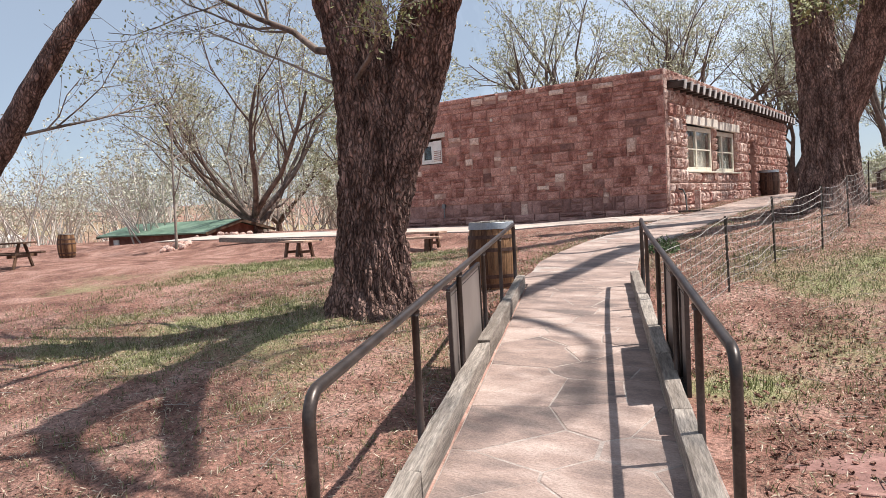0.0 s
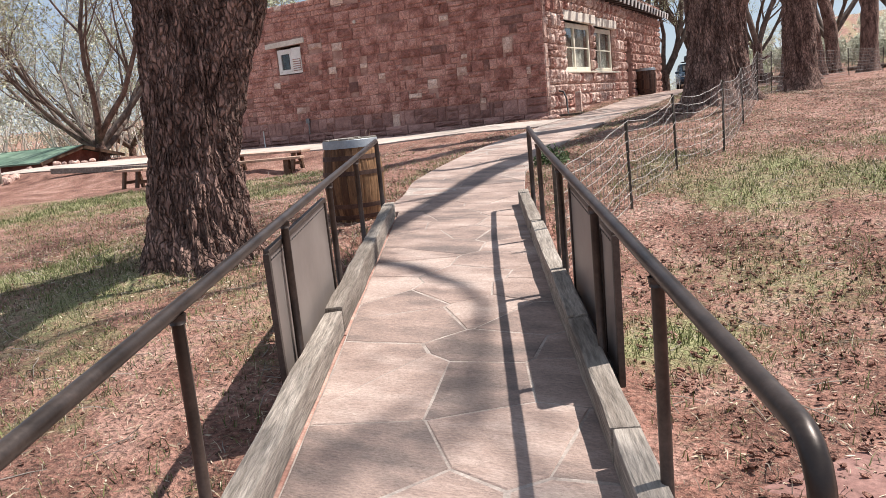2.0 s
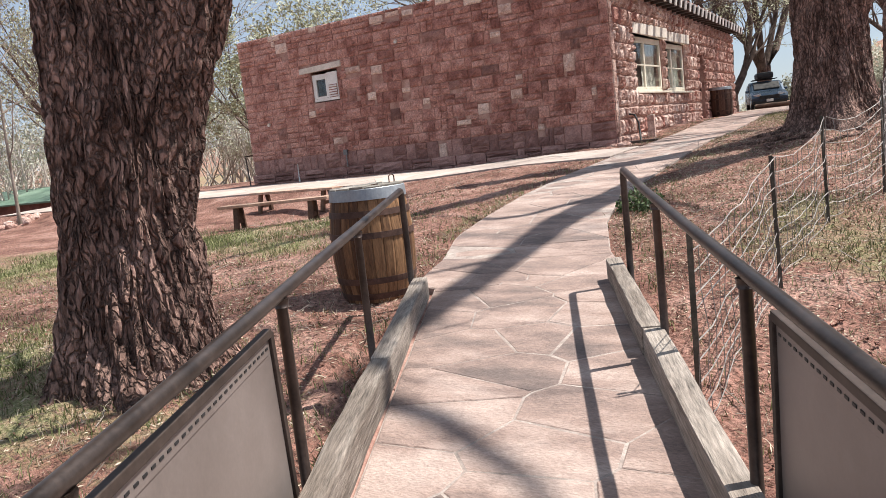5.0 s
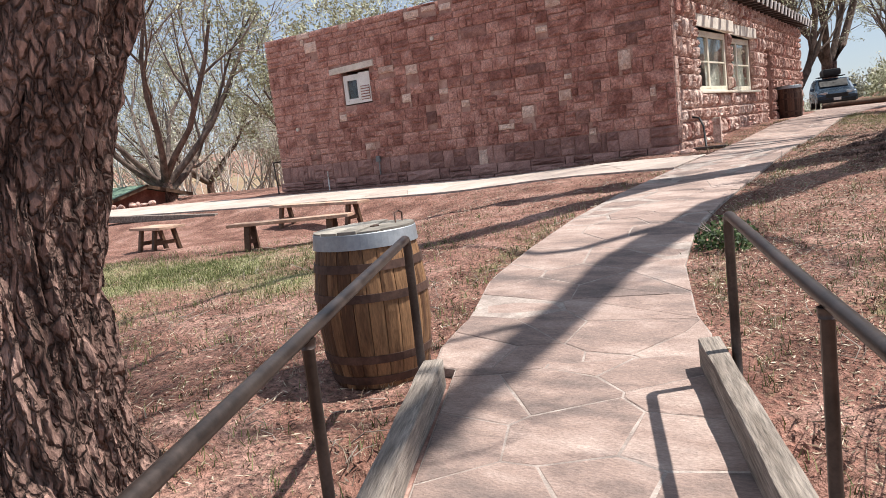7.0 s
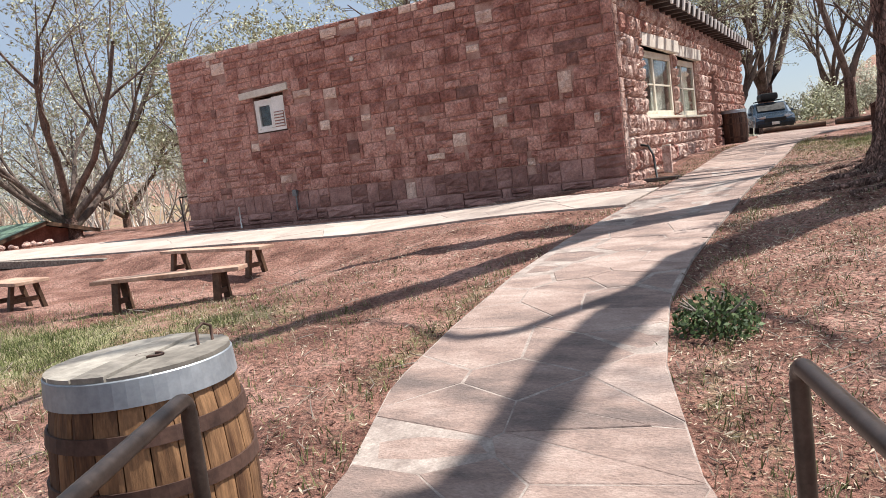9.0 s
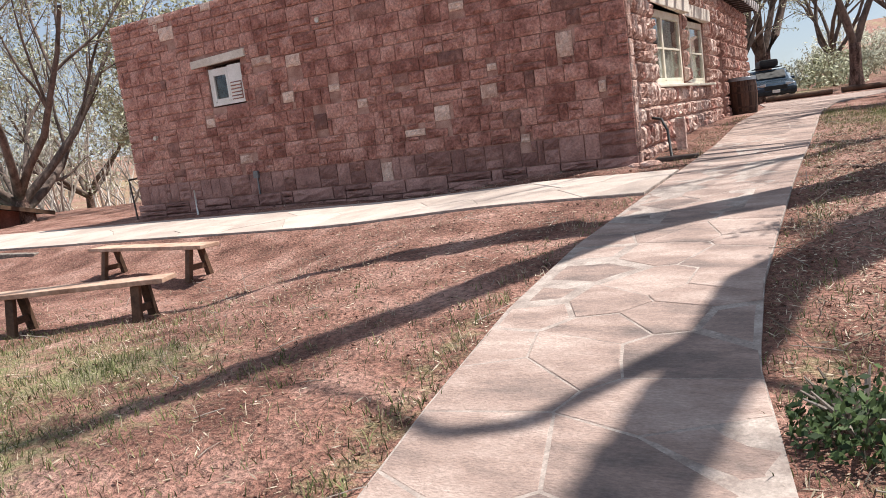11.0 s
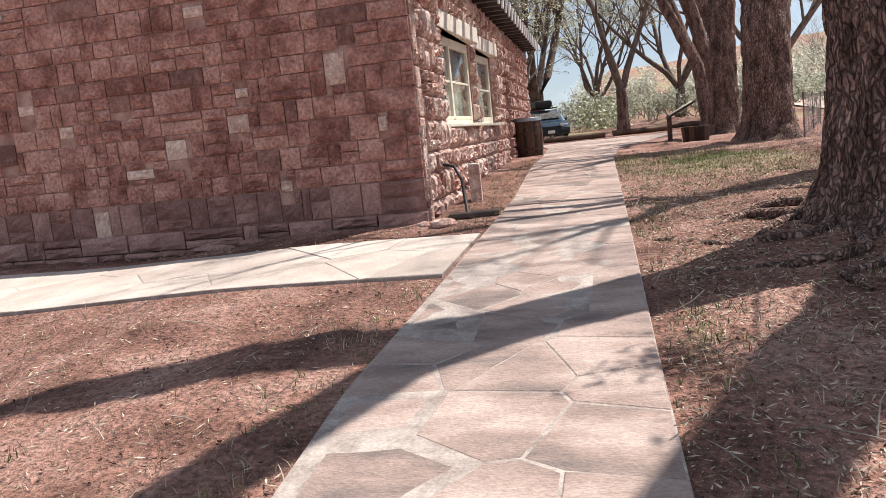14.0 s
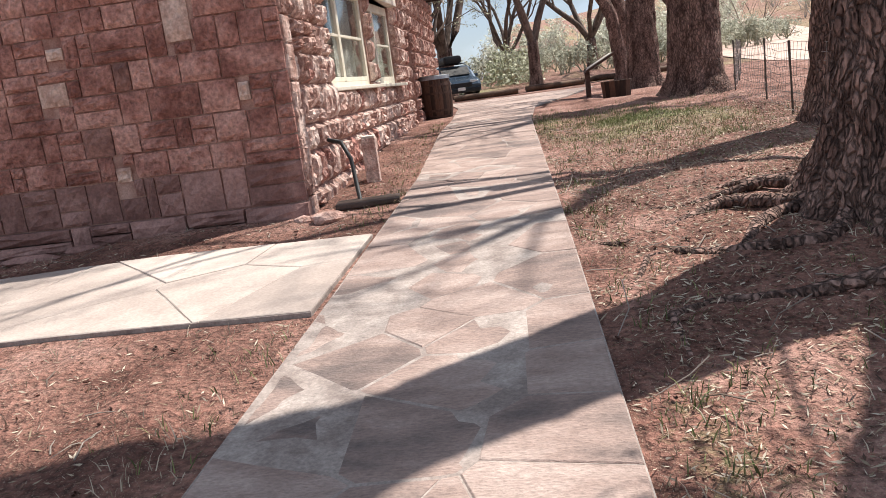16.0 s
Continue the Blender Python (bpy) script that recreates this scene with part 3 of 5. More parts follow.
rnd = random.Random(4)
for side in (0, 1):
    marks = [-13.4, -9.7, -6.7, -3.92, -1.9, 0.0] if side == 0 else [-13.4, -8.2, -5.75, -4.45, -1.75, 0.05]
    for a, b in zip(marks[:-1], marks[1:]):
        u = (a + b) / 2
        v = kerb_v(u, side)
        name = "kerb_timber"
        k = thing(name, "grey weathered squared timber kerb along the ramp", "timber kerb", ramp_pose(u, v, 0.0, 0) @ pose(0, 0, 0, 0, 0, (-0.0 if side == 0 else -1.03)), "kerb timbers")
        h = rnd.uniform(0.15, 0.17)
        part("beam", timber_mesh(b - a - 0.012, 0.11, h, rnd.random()), TIMBER, k, m=pose(0, 0, h / 2 - 0.005))
        part("footing", boxed((0.16, b - a - 0.012, 0.6), None, 0.01), MORTAR, k, "rough mortar footing", m=pose(-0.02 if side == 0 else 0.02, 0, -0.315))


def rail(side, start, end, posts, panel):
    """A pipe handrail on posts, with one sheet-metal panel."""
    t = thing("handrail", "dark brown pipe handrail with a sheet metal panel", "handrail", Matrix.Translation(ramp_p(start, kerb_v(start, side), 0)), "ramp handrails")
    back = t.matrix_basis.inverted()

    def at(u, h, off=0.0):
        v = kerb_v(u, side) + (-0.075 if side == 0 else 0.055 + .045 * max(0, u + 2) / 2) + off
        return back @ ramp_p(u, v, h)
    s = Shape()
    top = 0.83
    bend = []
    for k in range(6):
        a = math.pi / 2 * k / 5
        bend.append(at(start + 0.10 * (1 - math.cos(a)) , top - 0.10 + 0.10 * math.sin(a)))
    pts = [at(start, -0.35)] + [at(start, 0.3)] + bend + [at(start + (end - start) * k / 6, top) for k in range(1, 6)]
    fin = []
    for k in range(5):
        a = math.pi / 2 * k / 4
        fin.append(at(end - 0.05 * (1 - math.sin(a)), top - 0.05 * (1 - math.cos(a))))
    pts += fin + [at(end, 0.3), at(end, -0.25)]
    s.tube(pts, [0.024] * len(pts), 12)
    part("pipe", s.mesh("pipe", PIPE_TOP, True), PIPE_TOP, t, "worn steel pipe")
    for u in posts:
        s = Shape()
        s.tube([at(u, -0.35), at(u, 0.4), at(u, top - 0.015)], [0.021] * 3, 10)
        part("post", s.mesh("post", PIPE, True), PIPE, t)
        s = Shape()
        s.tube([at(u, top - 0.05), at(u, top - 0.018)], [0.025, 0.03], 10)
        part("weld", s.mesh("weld", PIPE, True), PIPE, t)
    a, b = panel
    off = -0.035 if side == 0 else 0.035
    mid = (a + b) / 2
    m = back @ ramp_pose(mid, kerb_v(mid, side) + (-0.075 if side == 0 else 0.075) + off, 0.0) @ pose(0, 0, 0, 0, 0, 0 if side == 0 else -1.03)
    length = b - a
    sheet = boxed((0.006, length - 0.03, 0.66), pose(0, 0, 0.36))
    p = part("panel", sheet, SHEET, t, "dull grey-brown sheet metal panel", m=m)
    for n, sz, c in (("rim", (0.03, length, 0.03), (0, 0, 0.715)), ("rim", (0.03, length, 0.03), (0, 0, 0.02)), ("rim", (0.03, 0.035, 0.7), (0, -length / 2, 0.365)), ("rim", (0.03, 0.035, 0.7), (0, length / 2, 0.365))):
        part(n, boxed(sz, pose(*c), 0.004), SHEET_DARK, p)
    part("slotted_strip", boxed((0.012, length - 0.08, 0.05), pose(0, 0, 0.672), 0.002), SHEET, p)
    dots = bmesh.new()
    n = int(length / 0.045)
    for i in range(n):
        box(dots, (0.016, 0.022, 0.008), pose(0, -length / 2 + 0.06 + i * (length - 0.12) / (n - 1), 0.672))
    part("punched_slots", dots, BLACK, p)
    part("stiffener", boxed((0.02, 0.028, 0.62), pose(0.006 if side == 0 else -0.006, -length / 2 + 0.36, 0.36), 0.003), SHEET_DARK, p)
    return t


rail(0, -7.8, 0.02, [-6.1, -4.55, -3.15, -1.72], (-4.8, -3.2))
rail(1, -7.28, -0.19, [-6.15, -4.9, -3.45, -1.8], (-5.08, -3.5))


# ---------------------------------------------------------------- barrels
def barrel(m, label, height=0.93, r0=0.28, r1=0.34, staves=24, lid=True, hoops=(0.06, 0.2, 0.6, 0.79), rim=True, group="barrels", wood=None):
    wood = wood or STAVE
    t = thing("wooden_barrel", label, "barrel", m, group)

    def rad(z):
        k = 2 * z / height - 1
        return r1 - (r1 - r0) * k * k
    R = random.Random(7)
    for i in range(staves):
        a0, a1 = 2 * math.pi * i / staves, 2 * math.pi * (i + 1) / staves
        g = 0.0022 / r1
        v, f = [], []
        nz = 9
        out = R.uniform(-0.002, 0.003)
        for j in range(nz):
            z = height * j / (nz - 1)
            for a, d in ((a0 + g, 0.0), (a0 + g + 0.05, out + 0.003), (a1 - g - 0.05, out + 0.003), (a1 - g, 0.0), (a1 - g, -0.028), (a0 + g, -0.028)):
                v.append(((rad(z) + d) * math.cos(a), (rad(z) + d) * math.sin(a), z))
        for j in range(nz - 1):
            f += [(j * 6 + k, j * 6 + (k + 1) % 6, (j + 1) * 6 + (k + 1) % 6, (j + 1) * 6 + k) for k in range(6)]
        f += [tuple(range(5, -1, -1)), tuple((nz - 1) * 6 + k for k in range(6))]
        part("stave", mesh_of("stave", v, f, wood), wood, t)
    for h in hoops:
        z = height * h
        v, f = [], []
        n = 40
        for i in range(n):
            a = 2 * math.pi * i / n
            for dz, d in ((-.024, .003), (-.024, .011), (.024, .011), (.024, .003)):
                rr = rad(z + dz) + d
                v.append((rr * math.cos(a), rr * math.sin(a), z + dz))
        for i in range(n):
            j = (i + 1) % n
            f += [(i * 4 + k, i * 4 + (k + 1) % 4, j * 4 + (k + 1) % 4, j * 4 + k) for k in range(4)]
        part("hoop", mesh_of("hoop", v, f, HOOP, False), HOOP, t, "rusty iron hoop")
    if rim:
        s = Shape()
        n = 48
        prof = ((height - .085, r0 + .030), (height - .085, r0 + .037), (height + .0, r0 + .030), (height + .004, r0 + .026), (height - .02, r0 + .010))
        for i in range(n):
            a = 2 * math.pi * i / n
            s.v += [Vector((r * math.cos(a), r * math.sin(a), z)) for z, r in prof]
        for i in range(n):
            j = (i + 1) % n
            s.f += [(i * 5 + k, i * 5 + (k + 1) % 5, j * 5 + (k + 1) % 5, j * 5 + k) for k in range(5)]
        part("metal_band", s.mesh("metal_band", ZINC), ZINC, t, "pale grey metal band round the top")
    if lid:
        ld = part("lid", boxed((0.02, 0.02, 0.01), pose(0, 0, height - .03)), LIDWOOD, t, "grey weathered plank lid")
        n = 5
        rr = r0 + 0.024
        for i in range(n):
            x0, x1 = -rr + 2 * rr * i / n + .004, -rr + 2 * rr * (i + 1) / n - .004
            ring = []
            for k in range(7):
                x = x0 + (x1 - x0) * k / 6
                ring.append((x, math.sqrt(max(0, rr * rr - x * x))))
            pts = ring + [(x, -y) for x, y in reversed(ring)]
            rise = height + .014 + .004 * ((i * 7) % 3)
            v = [(x, y, height - .015) for x, y in pts] + [(x, y, rise) for x, y in pts]
            k = len(pts)
            f = [tuple(range(k, 2 * k)), tuple(range(k - 1, -1, -1))] + [(i2, (i2 + 1) % k, k + (i2 + 1) % k, k + i2) for i2 in range(k)]
            part("lid_plank", mesh_of("lid_plank", v, f, LIDWOOD), LIDWOOD, ld)
        s = Shape()
        s.tube([(0.17, 0.10, height + .01), (0.17, 0.10, height + .07), (0.185, 0.125, height + .085), (0.20, 0.15, height + .07), (0.20, 0.15, height + .01)], [.006] * 5, 6)
        part("hasp", s.mesh("hasp", HOOP, True), HOOP, ld, "small iron hasp")
        s = Shape()
        s.tube([(0.05 + .05 * math.cos(a), -0.02 + .028 * math.sin(a), height + .018) for a in np.linspace(0, 6.283, 14)], [.005] * 14, 6)
        part("ring_pull", s.mesh("ring_pull", HOOP, True), HOOP, ld, "iron ring pull")
    return t


barrel(pose(-5.74, 9.31, 0.40, 0, 0, 20), "oak barrel with rusty hoops, metal rim and plank lid", 0.91)
barrel(pose(-7.48, 32.6, ground_z(-7.48, 32.6) - .02), "dark weathered wooden barrel against the stone wall", 1.0, 0.33, 0.38, wood=STAVE_DARK)
barrel(pose(-29.3, 16.0, ground_z(-29.3, 16.0)), "old wooden barrel on the red slope", 0.9, 0.27, 0.33, rim=False)


# ---------------------------------------------------------------- trees
def bark_stem(path, radii, sides, step, furrow, flare=0.0, seed=0, lobes=7, fine=13.0):
    """A stem along a path with deep furrowed bark and, at its foot, flaring roots."""
    pts = [Vector(p) for p in path]
    acc = [0]
    for a, b in zip(pts[:-1], pts[1:]):
        acc.append(acc[-1] + (b - a).length)
    n = max(3, int(acc[-1] / step))
    v, f = [], []
    for i in range(n + 1):
        s = acc[-1] * i / n
        p = Vector([float(np.interp(s, acc, [q[k] for q in pts])) for k in range(3)])
        q = Vector([float(np.interp(min(s + .3, acc[-1]), acc, [w[k] for w in pts])) for k in range(3)])
        q0 = Vector([float(np.interp(max(s - .3, 0), acc, [w[k] for w in pts])) for k in range(3)])
        d = (q - q0).normalized()
        a = d.cross(Vector((0, 1, 0.05))).normalized()
        b = d.cross(a) * -1
        r = float(np.interp(s, acc, radii))
        for k in range(sides):
            w = 2 * math.pi * k / sides
            fl = 1 + flare * math.exp(-s / .35) * (0.55 + 0.6 * max(0, math.sin(lobes * w / 2 + seed) * math.cos(w * 1.5 + seed)) + 0.25 * math.sin(lobes * w + seed))
            c, sn = math.cos(w), math.sin(w)
            e = Vector((c * r * fine, sn * r * fine, s * 1.9 + seed * 9))
            twist = noise.noise(Vector((c * 2, sn * 2, s * .7 + seed))) * .8
            e2 = Vector((e.x + twist, e.y - twist, e.z))
            rg = 1 - abs(noise.noise(e2)) * 2.6
            rg2 = 1 - abs(noise.noise(e2 * 2.1 + Vector((3, 1, 7)))) * 2.4
            lump = noise.noise(Vector((c * 1.3, sn * 1.3, s * .6 + seed * 3)))
            rr = r * fl * (1 + 0.07 * lump) - furrow * max(0, rg) ** .7 - furrow * .5 * max(0, rg2) + 0.45 * furrow * noise.noise(e * 3.1) + 0.6 * furrow
            v.append(p + (a * c + b * sn) * rr)
    for i in range(n):
        for k in range(sides):
            q, r = i * sides + k, i * sides + (k + 1) % sides
            f.append((q, r, r + sides, q + sides))
    f.append(tuple(n * sides + k for k in range(sides)))
    return v, f


def grow(limbs, twigs, leaves, p, d, length, r, level, R, leaf, per, up=0.12, spread=0.75, kids=4):
    """A limb from p along d, with its own branches, down to leafy twigs."""
    n = 5 if level > 1 else 3
    pts, rad = [p.copy()], [r]
    q, h = p.copy(), d.normalized()
    for i in range(n):
        h = (h + Vector((R.gauss(0, 1), R.gauss(0, 1), R.gauss(0, .8))) * (0.13 if level > 1 else .2) + Vector((0, 0, up * (1 if level > 1 else .4)))).normalized()
        q = q + h * (length / n)
        pts.append(q.copy())
        rad.append(max(0.004, r * (1 - .62 * (i + 1) / n)))
    tgt = limbs if r > .03 else twigs
    tgt.tube(pts, rad, 8 if r > .1 else (5 if r > .03 else 3), cap=False)
    if level == 0:
        for _ in range(per):
            c = pts[R.randint(1, n)] + Vector((R.gauss(0, 1), R.gauss(0, 1), R.gauss(0, 1))) * .10
            a = Vector((R.gauss(0, 1), R.gauss(0, 1), R.gauss(0, 1))).normalized()
            b = a.orthogonal().normalized()
            s = leaf * R.uniform(.6, 1.4)
            leaves.quad(c, a * s, b * s * .8)
        return
    for i in range(kids + (1 if level > 1 else 0)):
        k = R.uniform(.28, 1.0)
        j = min(n - 1, int(k * n))
        c = pts[j].lerp(pts[j + 1], k * n - j) if j < n else pts[-1]
        ax = h.orthogonal().normalized()
        ax.rotate(Matrix.Rotation(R.uniform(0, 6.283), 3, h))
        dd = ((pts[j + 1] - pts[j]).normalized() + ax * R.uniform(.5, 1.0) * spread * 1.3).normalized()
        grow(limbs, twigs, leaves, c, dd, length * R.uniform(.45, .68), max(.005, rad[j] * R.uniform(.4, .6)), level - 1, R, leaf, per, up, spread, kids)


def tree(name, label, base, stems, limb_list, seed, level=3, leaf=0.035, per=9, leafmat=None, detail=None, kids=4, flare=0.5, furrow=0.03, group="", twigmat=None, skin=None):
    """stems: (path, radii) from the foot; limb_list: (start, way, length, radius)."""
    R = random.Random(seed)
    t = thing(name, label, "tree", Matrix.Translation(base), group)
    first = True
    for path, radii in stems:
        sides, step = detail or (24, .25)
        big = max(radii) / max(stems[0][1])
        sides, step = max(9, int(sides * big)), step * (1 if big > .45 else 3)
        v, f = bark_stem(path, radii, sides, step, furrow * min(1, big * 1.3), flare if first else 0, seed % 7 + (0 if first else 2))
        part("trunk" if first else "stem", mesh_of("trunk", v, f, skin or BARK, sides < 100), BARK, t)
        first = False
    limbs, twigs, leaves = Shape(), Shape(), Shape()
    for p, d, ln, r in limb_list:
        grow(limbs, twigs, leaves, Vector(p), Vector(d), ln, r, level, R, leaf, per, kids=kids)
    if limbs.v:
        part("branchwork", limbs.mesh("branchwork", LIMB, True), LIMB, t)
    tagged(part("crown", twigs.mesh("crown", twigmat or TWIG), TWIG, t), kind="stuff")
    tagged(part("foliage", leaves.mesh("foliage", leafmat or LEAF), LEAF, t, "small pale green spring leaves"), kind="stuff")
    return t


def at_ground(x, y, dz=-0.05):
    return Vector((x, y, ground_z(x, y) + dz))


RT = Vector((.80, .60, 0))
BK = Vector((-.60, .80, 0))


def off(r, b, z):
    return RT * r + BK * b + Vector((0, 0, z))


# the great cottonwood beside the ramp
tree("cottonwood_tree", "huge cottonwood with deeply furrowed dark bark and forked trunk", at_ground(-6.32, 7.37),
     [([off(.02, 0, -.1), off(.03, 0, .3), off(.07, 0, 1.1), off(.14, 0, 1.7), off(.16, 0, 2.3), off(.10, 0, 2.9), off(-.02, .03, 3.5), off(-.15, .1, 4.1), off(-.45, .3, 5.6), off(-.7, .6, 7.5)], [.54, .47, .405, .42, .40, .38, .38, .395, .36, .26]),
      ([off(.18, 0, 1.0), off(.33, 0, 1.7), off(.56, -.03, 2.3), off(.75, -.1, 2.9), off(.90, -.28, 3.5), off(1.04, -.6, 4.1), off(1.3, -1.7, 5.5), off(1.8, -3.0, 7.2)], [.30, .335, .34, .335, .335, .34, .30, .22]),
      ([(1.34, 0, 4.3), (1.8, -.5, 5), (3.0, -.75, 6), (4.3, -1.04, 7), (5.6, -1.3, 8)], [.2, .19, .16, .13, .09])],
     [(off(-.75, .2, 7.2), (-.5, .3, 1), 5, .2), (off(-.6, .1, 5.8), (-.9, -.3, .55), 5, .17), (off(1.75, -2.9, 7.0), (.6, -.1, 1), 5, .18), (off(1.3, -1.8, 5.7), (.6, .8, .6), 4.5, .15),
      (off(-.2, .3, 4.0), tuple(-RT * 1.0 + BK * .5 + Vector((0, 0, .25))), 4.2, .12), (off(-.15, -.1, 3.7), tuple(-RT * .8 - BK * .3 + Vector((0, 0, .3))), 3.2, .09),
      (off(0, -.3, 2.75), tuple(RT * .35 - BK * .7 + Vector((0, 0, .12))), 1.3, .035), (off(.9, -.7, 4.4), tuple(RT * .9 + BK * .9 + Vector((0, 0, .3))), 3.6, .1),
      (off(-.35, -.1, 3.9), tuple(-RT - BK * .45 + Vector((0, 0, .12))), 4.2, .07), (off(-.1, .1, 2.7), tuple(-RT * .8 + BK * .3 + Vector((0, 0, .35))), 2.2, .022), (off(-.15, .2, 3.2), tuple(-RT * .9 + BK * .6 + Vector((0, 0, .1))), 3.6, .06),
      (off(-.35, -.1, 4.5), tuple(-RT * .7 - BK + Vector((0, 0, .05))), 3.8, .06), (off(1.12, -.8, 4.5), tuple(RT * 1.0 + BK * .2 + Vector((0, 0, .0))), 3.4, .06), (off(.95, -.4, 4.0), tuple(RT * .9 + BK * 1.0 + Vector((0, 0, -.02))), 3.6, .055)],
     11, 3, .026, 8, LEAF, (260, .03), flare=.36, furrow=.048)

# the second cottonwood, beyond the path: two stems from a low fork, roots bare, one stem reaching over the path
tree("cottonwood_tree", "massive forked cottonwood with furrowed bark and exposed spreading roots", at_ground(-2.97, 18.6),
     [([(0, 0, -.15), (-.02, 0, .3), (-.02, 0, 1.2), (-.06, 0, 2.2), (-.22, 0, 3.2), (-.38, .05, 4.6), (-.5, .1, 6.0), (-1.2, .5, 8.0), (-1.9, .4, 9.5), (-2.8, .3, 11)], [.70, .61, .555, .53, .42, .36, .32, .26, .2, .13]),
      ([(.12, -.02, 1.6), (.52, -.06, 2.6), (.86, -.15, 3.5), (1.1, -.35, 4.5), (1.1, -.8, 5.6), (1.07, -1.6, 7), (1.77, -3.4, 9), (2.9, -5.5, 11), (3.5, -6.3, 12)], [.32, .36, .36, .36, .32, .26, .2, .15, .1]),
      ([(-.4, .05, 5.2), (-.65, -.3, 6.5), (-.4, -1.2, 8.5), (-.45, -2.0, 10), (-.3, -2.6, 11.5)], [.24, .24, .2, .16, .1]),
      ([(1.25, -2.1, 7.5), (1.0, -2.87, 8.0), (.9, -3.26, 8.3), (.67, -3.3, 8.6), (.35, -2.95, 8.9)], [.1, .08, .07, .06, .04]),
      ([(3.4, -6.2, 11.9), (3.7, -6.77, 12), (4.45, -7.0, 12), (5.2, -7.4, 12.1)], [.12, .09, .08, .05])],
     [((-2.8, .3, 10.8), (-1, -.1, .6), 3.5, .1), ((-.3, -2.5, 11.3), (-.2, -.8, .8), 3.2, .09), ((3.5, -6.3, 11.9), (-.2, -1, .3), 3.4, .07), ((5.1, -7.4, 12), (.8, -.6, .2), 3, .05),
      ((2.9, -5.5, 11), (-.9, -.5, .1), 2.6, .05), ((.35, -2.95, 8.9), (-1, .3, .1), 2.0, .035),
      ((2.3, -4.5, 10), (-.9, -.9, .1), 2.8, .05), ((1.4, -2.6, 8.1), (.9, -.4, .4), 3.2, .07), ((.3, -.1, 3.9), (-.2, -.9, .05), 1.2, .02)],
     23, 2, .055, 26, LEAF, (220, .04), kids=5, flare=.66, furrow=.036)

# the row of trunks along the fence
for x, y, r, lean, seed in ((-1.72, 23.3, .36, .1, 41), (-2.05, 30.0, .46, .05, 42), (-2.25, 35.5, .36, .12, 43), (-1.75, 44.5, .24, -.95, 46), (-1.2, 47.0, .3, -.5, 44), (.2, 40.5, .34, .1, 45)):
    tree("cottonwood_tree", "tall cottonwood with furrowed grey-brown bark by the fence", at_ground(x, y),
         [([(0, 0, -.1), (0, 0, .4), (lean * .3, 0, 2.5), (lean * 1.5, .1, 5), (lean * 3, .2, 8)], [r * 1.35, r * 1.1, r, r * .85, r * .5]),
          ([(lean * .3, 0, 2.2), (lean * .3 - .5, .1, 4), (lean * .3 - 1.3, .2, 6.5)], [r * .5, r * .55, r * .3])],
         [((lean * 3, .2, 7.5), (.2, .1, 1), 4.5, r * .42), ((lean * 1.5, .1, 5.2), (-1, -.3, .6), 4.5, r * .34), ((lean * 1.5, .1, 6), (.9, -.4, .6), 4.2, r * .34), ((lean * .3 - 1.3, .2, 6.2), (-.6, .2, 1), 4, r * .28), ((lean, 0, 4.4), (-.8, .6, .4), 3.6, r * .25)],
         seed, 3, .045, 5, LEAF, (60, .1) if y < 37 else (26, .25), flare=.5, furrow=.035, group="fence line trees")


def forked(base, h, r, spread, seed, label, limbs=5, level=3, leaf=.062, per=20, mat=None, name="cottonwood_tree", lean=(0, 0), low=.22):
    """A tree that divides low into rising stems."""
    R = random.Random(seed)
    stems = [([(0, 0, -.1), (lean[0] * .2, lean[1] * .2, h * low * .5), (lean[0] * .5, lean[1] * .5, h * (low + .03))], [r * 1.25, r, r * .9])]
    lim = []
    for i in range(limbs):
        a = 6.283 * i / limbs + R.uniform(-.4, .4)
        lim.append(((lean[0] * .45, lean[1] * .45, h * R.uniform(low - .02, low + .03)), (math.cos(a) * spread + lean[0] * .3, math.sin(a) * spread + lean[1] * .3, 1), h * R.uniform(.5, .7), r * R.uniform(.45, .7)))
    return tree(name, label, base, stems, lim, seed, level, leaf, per, mat or LEAF_PALE, (16, .3), flare=.25, furrow=.012)


forked(at_ground(-4.95, 49), 11, .26, .35, 51, "slender forked tree beyond the parking place", 3, low=.15)
forked(at_ground(-9.6, 57), 13, .45, .5, 52, "spreading tree with dark stems behind the parked car", 5)
forked(at_ground(-28.9, 25.3, -.3), 12, .24, 1.7, 53, "arching many-stemmed tree in pale spring leaf", 9, lean=(-.8, 0), low=.07, mat=LEAF_PALE, per=13, leaf=.065)
forked(at_ground(-25.5, 31, -.3), 8, .2, 1.4, 54, "tangled twiggy tree beyond the wall's end", 7, low=.08, mat=LEAF_PALE, per=30, leaf=.07)
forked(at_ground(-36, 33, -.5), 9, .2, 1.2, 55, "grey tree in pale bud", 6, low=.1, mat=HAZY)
forked(at_ground(-16, 47), 13, .4, .7, 56, "tree in pale leaf behind the roof", 7, per=18, leaf=.075)
forked(at_ground(-22, 43), 12, .4, .75, 57, "tree in pale leaf behind the roof", 7, per=18, leaf=.075)
forked(at_ground(-11, 54), 12, .35, .6, 58, "tree in pale leaf behind the roof", 6)
forked(at_ground(-1.5, 61), 12, .3, .7, 59, "bare-limbed tree on the slope beyond the sign", 6, low=.12)
forked(at_ground(2.5, 54), 12, .32, .7, 60, "bare-limbed tree on the slope beyond the sign", 6, low=.15)
forked(at_ground(-6.5, 66), 11, .26, .8, 62, "bare-limbed tree on the slope beyond the sign", 6, low=.12)
